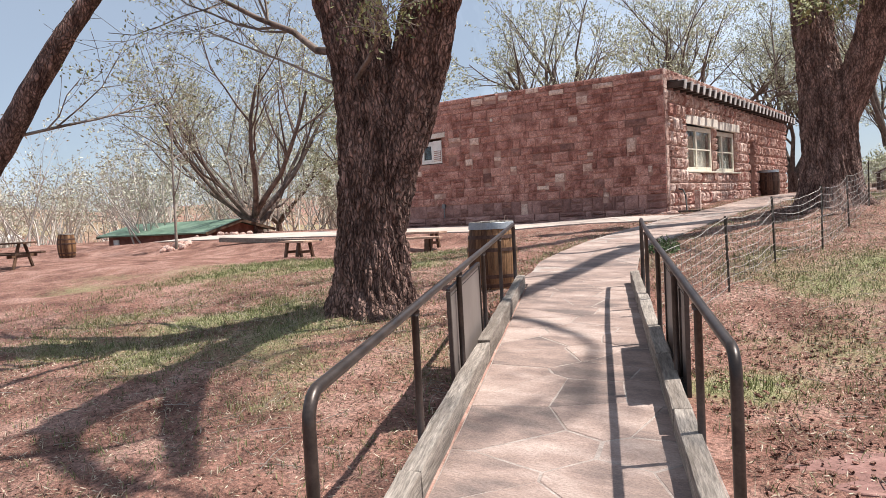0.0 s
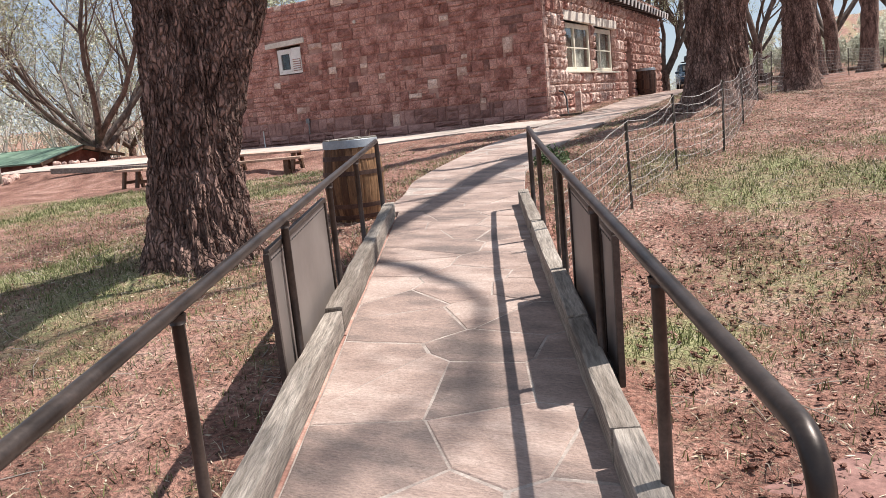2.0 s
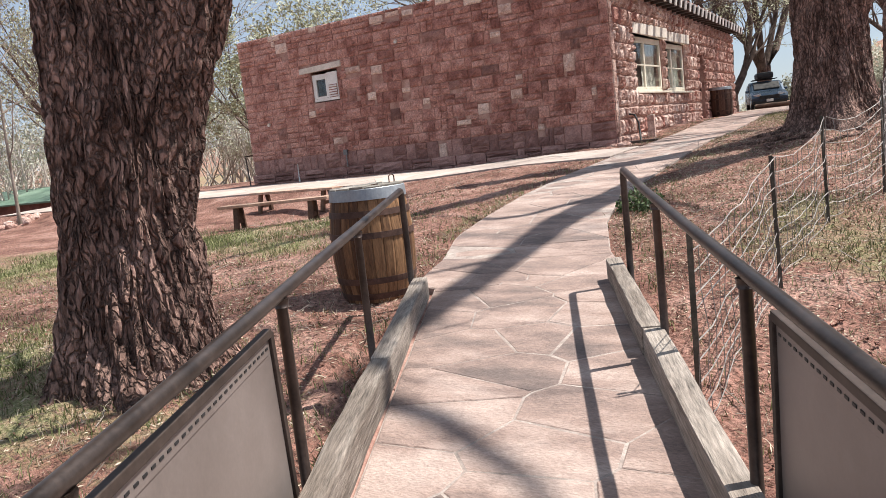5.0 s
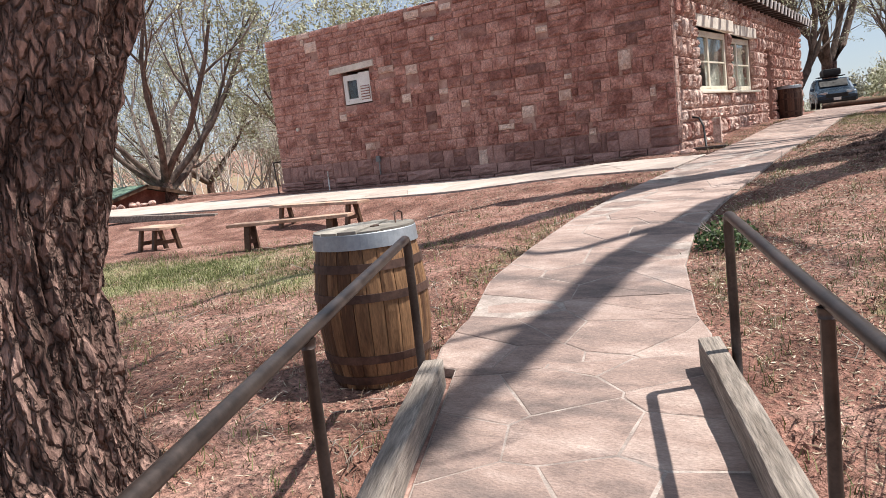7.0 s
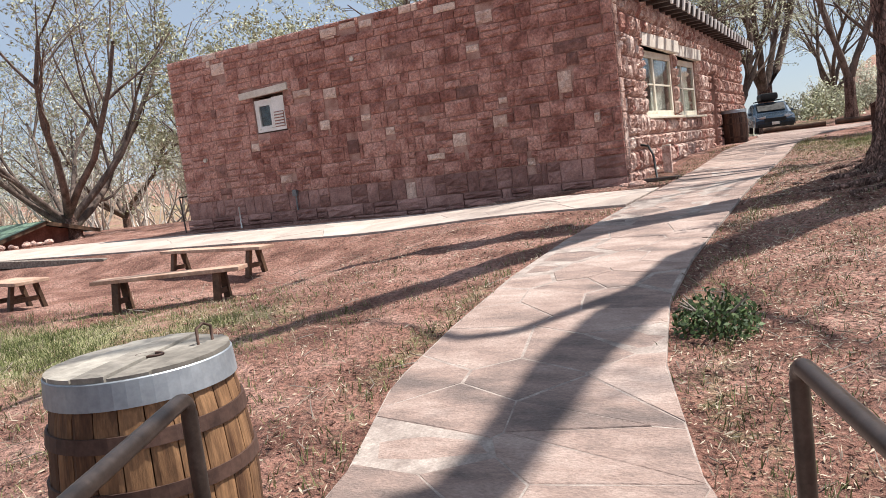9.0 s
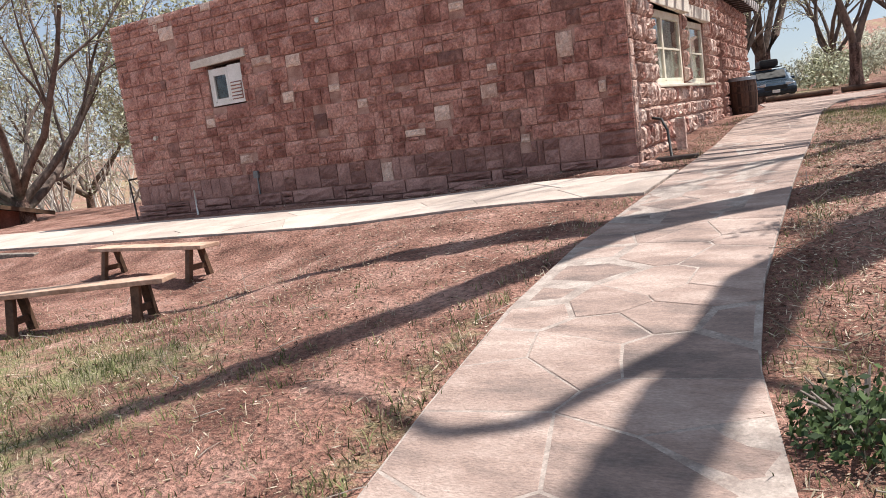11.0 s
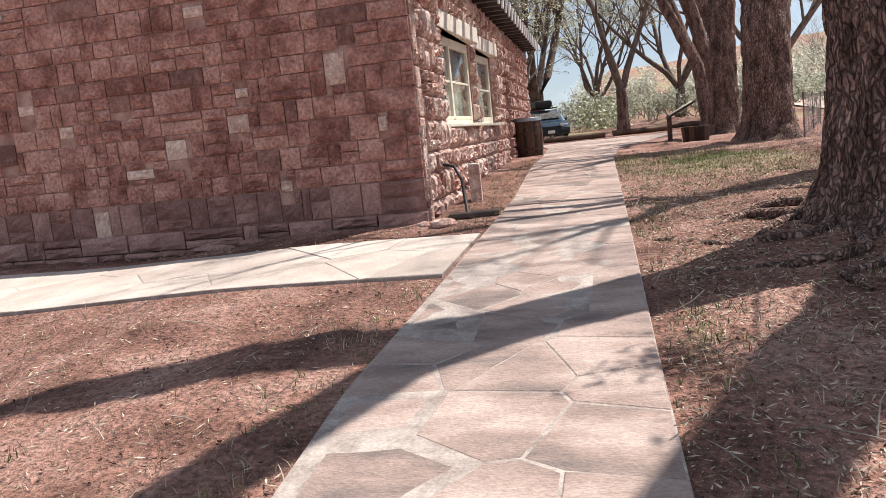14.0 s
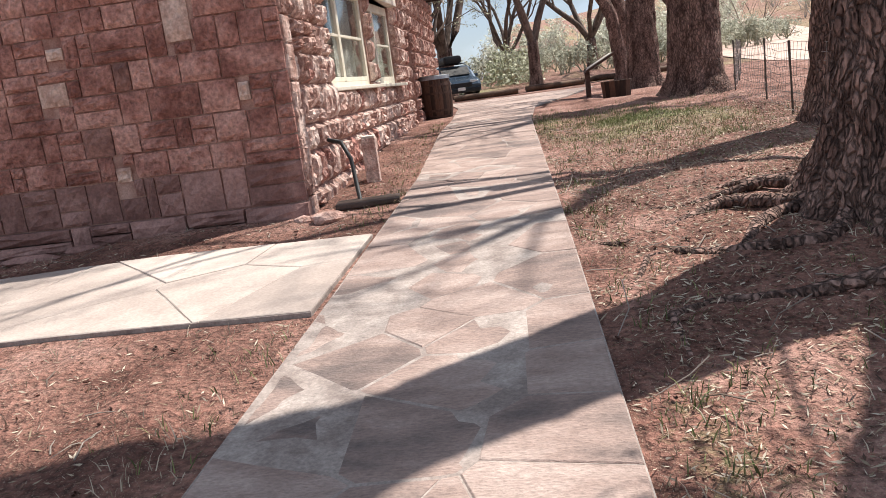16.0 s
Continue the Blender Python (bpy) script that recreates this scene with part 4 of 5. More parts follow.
tree("sapling", "slender pale-barked young tree in a ring of stones", at_ground(-24, 17.15),
     [([(0, 0, -.1), (.03, 0, 1), (.02, .05, 3), (.1, .1, 5.2)], [.055, .045, .035, .018])],
     [((.03, .02, 1.9 + i * .42), (math.cos(i * 2.4), math.sin(i * 2.4), .8), 2.1 - i * .12, .028) for i in range(9)], 61, 2, .04, 12, LEAF_PALE, (12, .3), flare=.2, furrow=.004, twigmat=TWIG, skin=TWIG)
tree("leaning_tree", "dark leaning tree trunk with budding branches", Vector((-12.9, 4.5, ground_z(-12.9, 4.5))),
     [([(0, 0, -.2), (.5, .35, 1.2), (1.45, 1.0, 2.66), (1.9, 1.33, 3.5), (2.3, 1.62, 4.2), (3.0, 2.2, 5.4), (4.0, 2.9, 7)], [.26, .22, .18, .165, .15, .12, .07])],
     [((2.3, 1.6, 4.2), (.4, .5, .6), 2.4, .06), ((1.5, 1.0, 2.8), (.8, .9, .2), 2.2, .03), ((3.0, 2.2, 5.4), (-.4, .6, .9), 2.6, .06), ((3.9, 2.8, 6.8), (.5, .5, .6), 2.6, .06), ((2.6, 1.9, 4.8), (.9, .3, .3), 2.4, .04)], 63, 2, .03, 7, LEAF, (30, .12), flare=.3, furrow=.02)


def woods(name, label, spots, height, seed, mat, twig, leaf=.07, per=5, kids=3):
    """Far scrub that nobody could count: twigs and leaf clumps in two meshes."""
    R = random.Random(seed)
    limbs, leaves = Shape(), Shape()
    for x, y in spots:
        z = ground_z(x, y)
        for i in range(R.randint(4, 7)):
            d = Vector((R.gauss(0, .45), R.gauss(0, .45), 1))
            grow(limbs, limbs, leaves, Vector((x + R.gauss(0, .4), y + R.gauss(0, .4), z - .1)), d, height * R.uniform(.5, 1), .05, 2, R, leaf, per, .1, .6, kids)
    t = thing(name, label, "woods", kind="stuff")
    part("scrub_twigs", limbs.mesh("scrub_twigs", twig), twig, t)
    part("scrub_leaves", leaves.mesh("scrub_leaves", mat), mat, t)
    return t


R = random.Random(71)
spots = []
for i in range(85):
    az, d = radians(R.uniform(40, 74)), R.uniform(40, 75)
    spots.append((-math.sin(az) * d, math.cos(az) * d))
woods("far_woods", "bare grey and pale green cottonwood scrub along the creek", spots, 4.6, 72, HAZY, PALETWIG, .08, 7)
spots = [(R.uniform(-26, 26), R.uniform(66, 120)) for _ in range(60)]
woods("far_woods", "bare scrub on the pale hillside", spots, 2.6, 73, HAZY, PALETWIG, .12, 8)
spots = [(R.uniform(-16, 12), R.uniform(57, 84)) for _ in range(110)]
woods("sagebrush", "grey-green sagebrush on the pale slope", spots, 1.3, 75, SAGE, SAGE, .10, 9)
spots = [(x, y) for x, y in [(R.uniform(8, 40), R.uniform(55, 110)) for _ in range(26)]]
woods("far_woods", "leafless dark trees on the rise beyond the road", spots, 5, 74, LEAF_PALE, TWIG, .08, 3)


def bush(name, label, x, y, rx, h, n, seed, mat, size=.05, z=None):
    """A bush of many small leaves on short stems."""
    R = random.Random(seed)
    t = thing(name, label, "shrub", Matrix.Translation((x, y, ground_z(x, y) if z is None else z)))
    st, lv = Shape(), Shape()
    for i in range(14):
        a = R.uniform(0, 6.283)
        st.tube([(0, 0, -.03), (math.cos(a) * rx * .4, math.sin(a) * rx * .4, h * .5), (math.cos(a) * rx * .8, math.sin(a) * rx * .8, h * R.uniform(.6, 1))], [.012, .009, .004], 4, False)
    for i in range(n):
        a, k, e = R.uniform(0, 6.283), R.random() ** .5, R.random()
        c = Vector((math.cos(a) * rx * k, math.sin(a) * rx * k, h * (e * (1 - .6 * k * k) + .03) * (1 + .2 * math.sin(a * 3))))
        q = Vector((R.gauss(0, 1), R.gauss(0, 1), R.gauss(0, 1))).normalized()
        s = size * R.uniform(.6, 1.3)
        lv.quad(c, q * s, q.orthogonal().normalized() * s)
    part("stems", st.mesh("stems", TWIG), TWIG, t)
    part("leaves", lv.mesh("leaves", mat), mat, t)
    return t


bush("low_shrub", "low dark green shrub at the path's edge", -4.42, 12.35, .26, .24, 900, 81, SHRUB, .022)
bush("green_bush", "yellow-green bush beside the parked car", -6.0, 53.5, 1.5, 1.9, 1600, 82, LEAF_PALE, .1)


# ---------------------------------------------------------------- windows and door of the stone building
def window(name, label, m, w, h, cols, rows, mat, depth=.07, double=True, curtain=True):
    """A painted timber window: frame, casements with bars, panes, sill. Width along x, face towards -y."""
    t = tagged(new(name), label, "window", kind="structure")
    t.matrix_basis = m
    fr = bmesh.new()
    for sz, c in (((.07, depth, h), (-w / 2 + .035, 0, h / 2)), ((.07, depth, h), (w / 2 - .035, 0, h / 2)), ((w - .14, depth, .08), (0, 0, h - .04)), ((w - .14, depth, .07), (0, 0, .035))):
        box(fr, sz, pose(*c), .006)
    part("window_frame", fr, mat, t)
    n = 2 if double else 1
    cw = (w - .14) / n
    for i in range(n):
        cx = -w / 2 + .07 + cw * (i + .5)
        cs = part("casement", boxed((.05, .05, h - .16), pose(cx - cw / 2 + .027, -.012, h / 2), .004), mat, t)
        part("stile", boxed((.05, .05, h - .16), pose(cx + cw / 2 - .027, -.012, h / 2), .004), mat, cs)
        for z in (.10, h - .11):
            part("stile", boxed((cw - .11, .05, .06), pose(cx, -.012, z), .004), mat, cs)
        for r in range(1, rows):
            part("glazing_bar", boxed((cw - .11, .035, .035), pose(cx, -.012, .09 + (h - .19) * r / rows), .003), mat, cs)
        for c in range(1, cols):
            part("glazing_bar", boxed((.03, .035, h - .24), pose(cx - cw / 2 + cw * c / cols, -.012, h / 2), .003), mat, cs)
        pn = part("pane", boxed((cw - .1, .006, h - .2), pose(cx, .004, h / 2)), GLASS, cs)
        pn.visible_shadow = False
    if curtain:
        v, f = [], []
        for i in range(41):
            x = -w / 2 + .08 + (w - .16) * i / 40
            for z in (.12, h - .12):
                v.append((x, .14 + .018 * math.sin(i * 1.25), z))
        f = [(2 * i, 2 * i + 2, 2 * i + 3, 2 * i + 1) for i in range(40) if not 16 < i < 23]
        part("curtain", mesh_of("curtain", v, f, CURTAIN), CURTAIN, t, "pale hanging curtain")
    return t


EM = lambda y, z, d=0.0: pose(east_x(y) - .13 - d, y, z, 0, 0, 90 - math.degrees(math.atan(EAST_LEAN)) * -1)
for i, (a, b) in enumerate(WINS):
    window("window_%d" % (i + 1), "cream painted timber casement window in a deep stone opening", EM((a + b) / 2, SILL + .04, .07), b - a, HEAD - SILL - .06, 1, 2, CREAM)
    s = boxed((b - a + .1, .34, .05), pose(0, 0, 0), .01)
    sl = new("sill_%d" % (i + 1), finish("sill", s, CREAM))
    sl.matrix_basis = EM((a + b) / 2, SILL + .01, -.03)
    tagged(sl, "cream painted window sill", "sill", kind="structure")
    ln = new("lintel_%d" % (i + 1), finish("lintel", boxed((b - a + .32, .3, .27), None, .015), CAST))
    ln.matrix_basis = EM((a + b) / 2, HEAD + .135, -.0)
    tagged(ln, "pale cast stone lintel", "lintel", kind="structure")
window("window_3", "small white window with a louvred vent, half covered", pose((SW[0] + SW[1]) / 2 - .16, B_Y0 + .08, SW[2] + .03), .56, .72, 1, 1, WHITE, double=False, curtain=False)
vb = part("vent_board", boxed((.34, .05, .74), pose(SW[1] - .2, B_Y0 + .06, SW[2] + .4), .005), WHITE, None)
tagged(vb, "white board with a louvred vent beside the small window", "vent", kind="structure")
for i in range(5):
    part("slat", boxed((.26, .04, .03), pose(SW[1] - .2, B_Y0 + .025, SW[2] + .14 + i * .065, 35), .003), WHITE, vb)
part("recess", boxed((.28, .012, .34), pose(SW[1] - .2, B_Y0 + .03, SW[2] + .27)), STONE_DARK, vb)
lb = tagged(new("lintel_3", finish("lintel", boxed((1.42, .09, .15), pose(-15.48, B_Y0 + .0, SW[3] + .07, 0, -2), .012), CAST)), "pale stone lintel over the small window", "lintel", kind="structure")
dr = thing("door_1", "dark timber door in the stone wall", "door", EM((DOOR[0] + DOOR[1]) / 2, DOOR[2], .12), kind="structure")
for i in range(5):
    part("plank", boxed((.19, .05, 2.08), pose(-.4 + i * .2, 0, 1.05), .006), DARKWOOD, dr)
part("door_handle", boxed((.03, .06, .14), pose(.4, -.05, 1.0), .008), HOOP, dr)

# squared beam ends along the east parapet, metal caps painted white as sunlit tips
ev = thing("eave", "row of dark beam ends under the parapet, metal caps whitened as sunlit", "eave", kind="structure")
part("eave_board", boxed((.30, 16.4, .04), pose(east_x(29.8) + .10, 29.8, 4.74, 0, 0, -math.degrees(math.atan(EAST_LEAN))), .01), SHEET_DARK, ev)
beam = boxed((.52, .13, .17), pose(.2, 0, 0), .012)
beam_mesh = finish("beam_end", beam, SHEET_DARK)
tip = bmesh.new()
box(tip, (.035, .15, .25), pose(.475, 0, -.02, 0, 8), .008)
box(tip, (.20, .15, .02), pose(.39, 0, .095), .005)
tip_mesh = finish("sunlit_metal_cap", tip, WHITE)
for i in range(27):
    y = 21.6 + i * .61
    b = part("beam_end", beam_mesh, SHEET_DARK, ev, m=pose(east_x(y) - .02, y, 4.62))
    part("sunlit_metal_cap", tip_mesh, WHITE, b, "metal cap, its sunlit tip put in as white")
ev2 = boxed((.42, 15.9, .3), pose(east_x(29.3) - .2, 29.3, 4.90, 0, 0, -math.degrees(math.atan(EAST_LEAN))), .03)
tagged(new("parapet", finish("parapet", ev2, ROCK)), "rough stone parapet above the beam ends", "parapet", kind="structure")
dn = Shape()
dn.tube([(-7.36, 21.75, 1.75), (-7.2, 21.62, 1.72), (-7.1, 21.52, 1.55), (-7.05, 21.45, 1.12)], [.022] * 4, 8)
dt = thing("hose_pipe", "black bent pipe coming out of the wall", "pipe", Matrix())
part("pipe", dn.mesh("pipe", BLACK, True), BLACK, dt)
part("collar", boxed((.06, .06, .05), pose(-7.05, 21.45, 1.13), .01), BLACK, dt)


def lump_mesh(name, size, seed, mat, sub=2, rough=.22):
    bm = bmesh.new()
    bmesh.ops.create_icosphere(bm, subdivisions=sub, radius=1)
    for v in bm.verts:
        k = v.co * 1.3 + Vector((seed * 3.1, seed, 0))
        v.co *= 1 + rough * noise.noise(k) + rough * .5 * noise.noise(k * 2.7)
        v.co = Vector((v.co.x * size[0], v.co.y * size[1], v.co.z * size[2]))
    return finish(name, bm, mat)


def rock(x, y, size, seed, mat, label, dz=0.0, name="rock", rz=0):
    t = new(name, lump_mesh(name, size, seed, mat))
    t.matrix_basis = pose(x, y, ground_z(x, y) + size[2] * .35 + dz, 0, 0, rz)
    return tagged(t, label, "rock")


lid = new("cover_slab", finish("cover_slab", boxed((.62, .34, .05), None, .01), SHEET_DARK))
lid.matrix_basis = pose(-6.95, 21.35, ground_z(-6.95, 21.35) + .025, 0, 0, 8)
tagged(lid, "dark metal cover slab on the red earth", "cover")
rock(-7.2, 20.72, (.17, .1, .07), 1, ROCK, "small red stone at the wall's corner")
rock(-7.45, 20.78, (.1, .08, .05), 2, ROCK, "small red stone at the wall's corner")
st = thing("marker_post", "short square stone post by the wall", "post", pose(-7.16, 22.75, ground_z(-7.16, 22.75) - .05, 0, 0, 6))
part("shaft", boxed((.16, .16, .56), pose(0, 0, .28), .012), ROCK, st)
part("cap", boxed((.15, .15, .03), pose(0, 0, .57), .01), CAST, st)
for x, y, sx in ((-10.2, 20.75, .3), (-10.75, 20.7, .22), (-11.2, 20.8, .26), (-9.7, 20.85, .2)):
    rock(x, y, (sx, .1, .05), int(sx * 100), STONE_BASE, "flat loose stone lying along the wall's foot")

# slim pipe, outlet box and vents on the south wall
pp = Shape()
pp.tube([(-16.62, 20.95, .92), (-16.62, 20.95, 1.45)], [.018, .018], 8)
tagged(new("vent_pipe", pp.mesh("vent_pipe", WHITE, True)), "thin pale standpipe at the wall's foot", "pipe")
ob = thing("outlet_box", "small grey outlet box with conduit on the wall", "outlet box", pose(-14.95, B_Y0 - .03, 1.62))
part("box", boxed((.12, .06, .14), None, .008), GALV, ob)
part("conduit", boxed((.03, .03, .55), pose(0, .02, -.34), .006), GALV, ob)
for x, z in ((-12.95, 4.22), (-17.55, 2.62)):
    s = Shape()
    s.tube([(0, .06, 0), (0, -.05, 0)], [.055, .05], 12)
    v = new("round_vent", s.mesh("round_vent", CAST, True))
    v.matrix_basis = pose(x, B_Y0, z)
    tagged(v, "small pale round vent in the stone wall", "vent")

# handrail at the far end of the walk
hr = thing("iron_rail", "thin dark iron rail beyond the wall's end", "rail", pose(-18.75, 21.2, .9))
s = Shape()
s.tube([(0, 0, 0), (-.05, 0, .85), (-.1, .02, .92), (.3, 1.2, .98), (.3, 1.25, .1)], [.02] * 5, 8)
part("pipe", s.mesh("pipe", PIPE, True), PIPE, hr)

# ---------------------------------------------------------------- benches and tables
def bench(m, length, width=.30, label="plank bench with splayed dark legs on the red earth", top=.45):
    t = thing("plank_bench", label, "bench", m, "benches under the trees")
    part("seat", boxed((length, width, .05), pose(0, 0, top - .025), .008), BENCHWOOD, t, "pale pinkish-brown plank seat")
    for sx in (-1, 1):
        x = sx * (length / 2 - .32)
        for sy in (-1, 1):
            part("leg", boxed((.09, .06, top), pose(x, sy * width * .42, (top - .05) / 2, sy * 12), .006), DARKWOOD, t)
        part("brace", boxed((.05, width * .9, .07), pose(x, 0, .16), .006), DARKWOOD, t)
    return t


def seat_pose(x0, y0, x1, y1):
    cx, cy = (x0 + x1) / 2, (y0 + y1) / 2
    return pose(cx, cy, ground_z(cx, cy) - .01, 0, 0, math.degrees(math.atan2(y1 - y0, x1 - x0)))


bench(seat_pose(-12.3, 13.9, -10.5, 14.6), 2.0)
bench(seat_pose(-14.3, 16.7, -11.6, 16.35), 2.6)
bench(seat_pose(-15.5, 14.45, -14.2, 14.25), 1.15, .5, "low wide plank bench on dark trestle legs")


def picnic(x, y, rz):
    t = thing("picnic_table", "dark timber picnic table with attached benches", "picnic table", pose(x, y, ground_z(x, y) - .02, 0, 0, rz))
    for i in range(4):
        part("plank", boxed((1.8, .17, .045), pose(0, -.27 + i * .18, .74), .006), DARKWOOD, t)
    for sy in (-1, 1):
        part("bench_plank", boxed((1.8, .25, .045), pose(0, sy * .68, .44), .006), DARKWOOD, t)
    for sx in (-.65, .65):
        for sy in (-1, 1):
            part("leg", boxed((.05, .09, .86), pose(sx, sy * .33, .37, sy * 28), .005), DARKWOOD, t)
        part("crossbar", boxed((.045, 1.5, .09), pose(sx, 0, .38), .005), DARKWOOD, t)


picnic(-22.9, 10.6, 35)

# edge of the terrace and timber border beyond the benches
tb = new("border_timber", finish("border_timber", boxed((4.6, .16, .16), None, .015), TIMBER))
tb.matrix_basis = pose(-19.6, 17.6, .80, 0, 2, 4)
tagged(tb, "long weathered border timber on the slope", "timber")

# ---------------------------------------------------------------- shed below the slope
sh = thing("shed", "low red shed with a shallow green roof", "shed", pose(-32.5, 23.7, -.6, 0, 0, 4))
part("wall", boxed((7.0, 3.5, 1.66), pose(0, 0, .83)), REDWALL, sh)
for gx_ in (-3.5, 3.5):
    gb = bmesh.new()
    vs = [gb.verts.new(q) for q in ((gx_, -1.75, 1.66), (gx_, 1.75, 1.66), (gx_, 0, 2.08))]
    gb.faces.new(vs)
    part("gable", gb, REDWALL, sh)
for s in (-1, 1):
    rf = part("roof", boxed((7.8, 2.25, .07), pose(0, s * 1.05, 1.90, s * -13.5), .01), GREENROOF, sh)
    for ex in (-3.92, 3.92):
        part("fascia", boxed((.05, 2.25, .13), pose(ex, s * 1.05, 1.86, s * -13.5)), DARKWOOD, rf)
part("small_window", boxed((.4, .05, .3), pose(-2.9, -1.77, 1.3)), WHITE, sh)
R = random.Random(91)
for i in range(12):
    a = R.uniform(0, 6.283)
    rock(-24 + math.cos(a) * R.uniform(.2, .6), 17.15 + math.sin(a) * R.uniform(.2, .6), (R.uniform(.1, .2), R.uniform(.1, .16), R.uniform(.08, .14)), i, ROCK, "stone in the ring round the sapling", 0.0)
for i in range(16):
    rock(-27.3 + R.uniform(-1.6, 1.2), 21.5 + R.uniform(-1.2, 1.2), (R.uniform(.08, .2), R.uniform(.08, .16), R.uniform(.06, .12)), i + 20, ROCK, "red rubble stone heaped beside the shed", .05)
tn = new("far_white_roof", finish("far_white_roof", boxed((4, 3, .6), None, .1), WHITE))
tn.matrix_basis = pose(-59, 26, 1.2, 0, 8, 20)
tagged(tn, "pale far roof among the scrub", "far building")

# ---------------------------------------------------------------- wire fence
posts = [(-2.82, 7.8), (-2.74, 9.95), (-2.55, 11.5), (-2.15, 12.7), (-2.2, 15.4), (-2.2, 18.0), (-2.15, 20.6), (-2.0, 24.4), (-1.8, 26.2), (-1.5, 29.2), (-.6, 32.5), (.6, 37)]
fe = thing("wire_fence", "sagging rusty woven wire fence on thin metal posts", "fence")
R = random.Random(95)
tops = []
for i, (x, y) in enumerate(posts):
    z = ground_z(x, y)
    h = 1.05 if i == 0 else .92
    lean = Vector((R.uniform(-.04, .04), R.uniform(-.04, .04), 0))
    p = part("post", boxed((.028, .008, h + .3), pose(x, y, z + h / 2 - .15, R.uniform(-2, 2), R.uniform(-2, 2), 20), .004), POSTGREEN, fe)
    part("post_web", boxed((.008, .022, h + .28), pose(x, y + .012, z + h / 2 - .15), .002), POSTGREEN, fe)
    tops.append((x, y, z))
for i, (a, b) in enumerate(zip(tops[:-1], tops[1:])):
    s = Shape()
    span = math.hypot(b[0] - a[0], b[1] - a[1])
    slack = .1 if i in (1, 2, 3, 4) else .05
    rows = 8
    def wire(k, r, dz):
        x, y, z = (a[j] + (b[j] - a[j]) * k for j in range(3))
        sag = slack * math.sin(math.pi * k) * (.4 + .6 * r / rows)
        return Vector((x + .05 * wobble(k * 3, r, 1.3, i), y, z + .06 + r * .85 / rows - sag + dz + .02 * wobble(k * 6, r * 2, 1.0, i + 3)))
    for r in range(rows + 1):
        s.tube([wire(k / 10, r, 0) for k in range(11)], [.0036] * 11, 3, False)
    n = int(span / .15)
    for c in range(n + 1):
        s.tube([wire(c / n, r, 0) for r in range(0, rows + 1, 2)], [.0026] * (rows // 2 + 1), 3, False)
    part("wire_mesh", s.mesh("wire_mesh", STEEL), STEEL, fe)

# ---------------------------------------------------------------- things by the parking place
sg = thing("slanted_sign", "dark metal post with a slanted reading board", "sign", pose(-3.85, 33.8, ground_z(-3.85, 33.8) - .03))
part("post", boxed((.12, .14, .72), pose(0, 0, .36), .01), HOOP, sg)
part("board", boxed((.80, .95, .05), pose(.30, 0, .82, 0, -27), .008), HOOP, sg)
part("face", boxed((.70, .85, .012), pose(.285, 0, .853, 0, -27), .003), CAST, sg, "pale printed face")
hb = thing("half_barrel_planter", "half barrel planter of dark staves", "planter", pose(-3.32, 32.4, ground_z(-3.3, 32.4) - .02))
for i in range(16):
    a = 6.283 * i / 16
    part("stave", boxed((.03, .125, .38), pose(.31 * math.cos(a), .31 * math.sin(a), .19, 0, 6, math.degrees(a)), .005), STAVE_DARK, hb)
for z in (.08, .29):
    s = Shape()
    s.tube([((.34 - .05 * (1 - z)) * math.cos(a), (.34 - .05 * (1 - z)) * math.sin(a), z) for a in np.linspace(0, 6.283, 25)], [.016] * 25, 6, False)
    part("hoop", s.mesh("hoop", HOOP), HOOP, hb)
sl = Shape()
sl.tube([(0, 0, .30), (0, 0, .31)], [.28, .27], 16)
part("soil", sl.mesh("soil", EARTH), EARTH, hb)
for x, y, ln, rz in ((-6.9, 43.5, 2.4, 8), (-4.3, 45.0, 2.3, 12), (-2.0, 46.5, 2.4, 10), (.6, 47, 2.4, 5)):
    s = Shape()
    s.tube([(-ln / 2, 0, .13), (-ln / 4, .01, .135), (0, .0, .13), (ln / 4, .02, .13), (ln / 2, 0, .125)], [.11, .115, .11, .108, .10], 12)
    lg = thing("parking_log", "weathered log laid as a parking stop", "log", pose(x, y, ground_z(x, y), 0, 0, rz), "parking logs")
    part("log", s.mesh("log", DARKWOOD, True), DARKWOOD, lg)


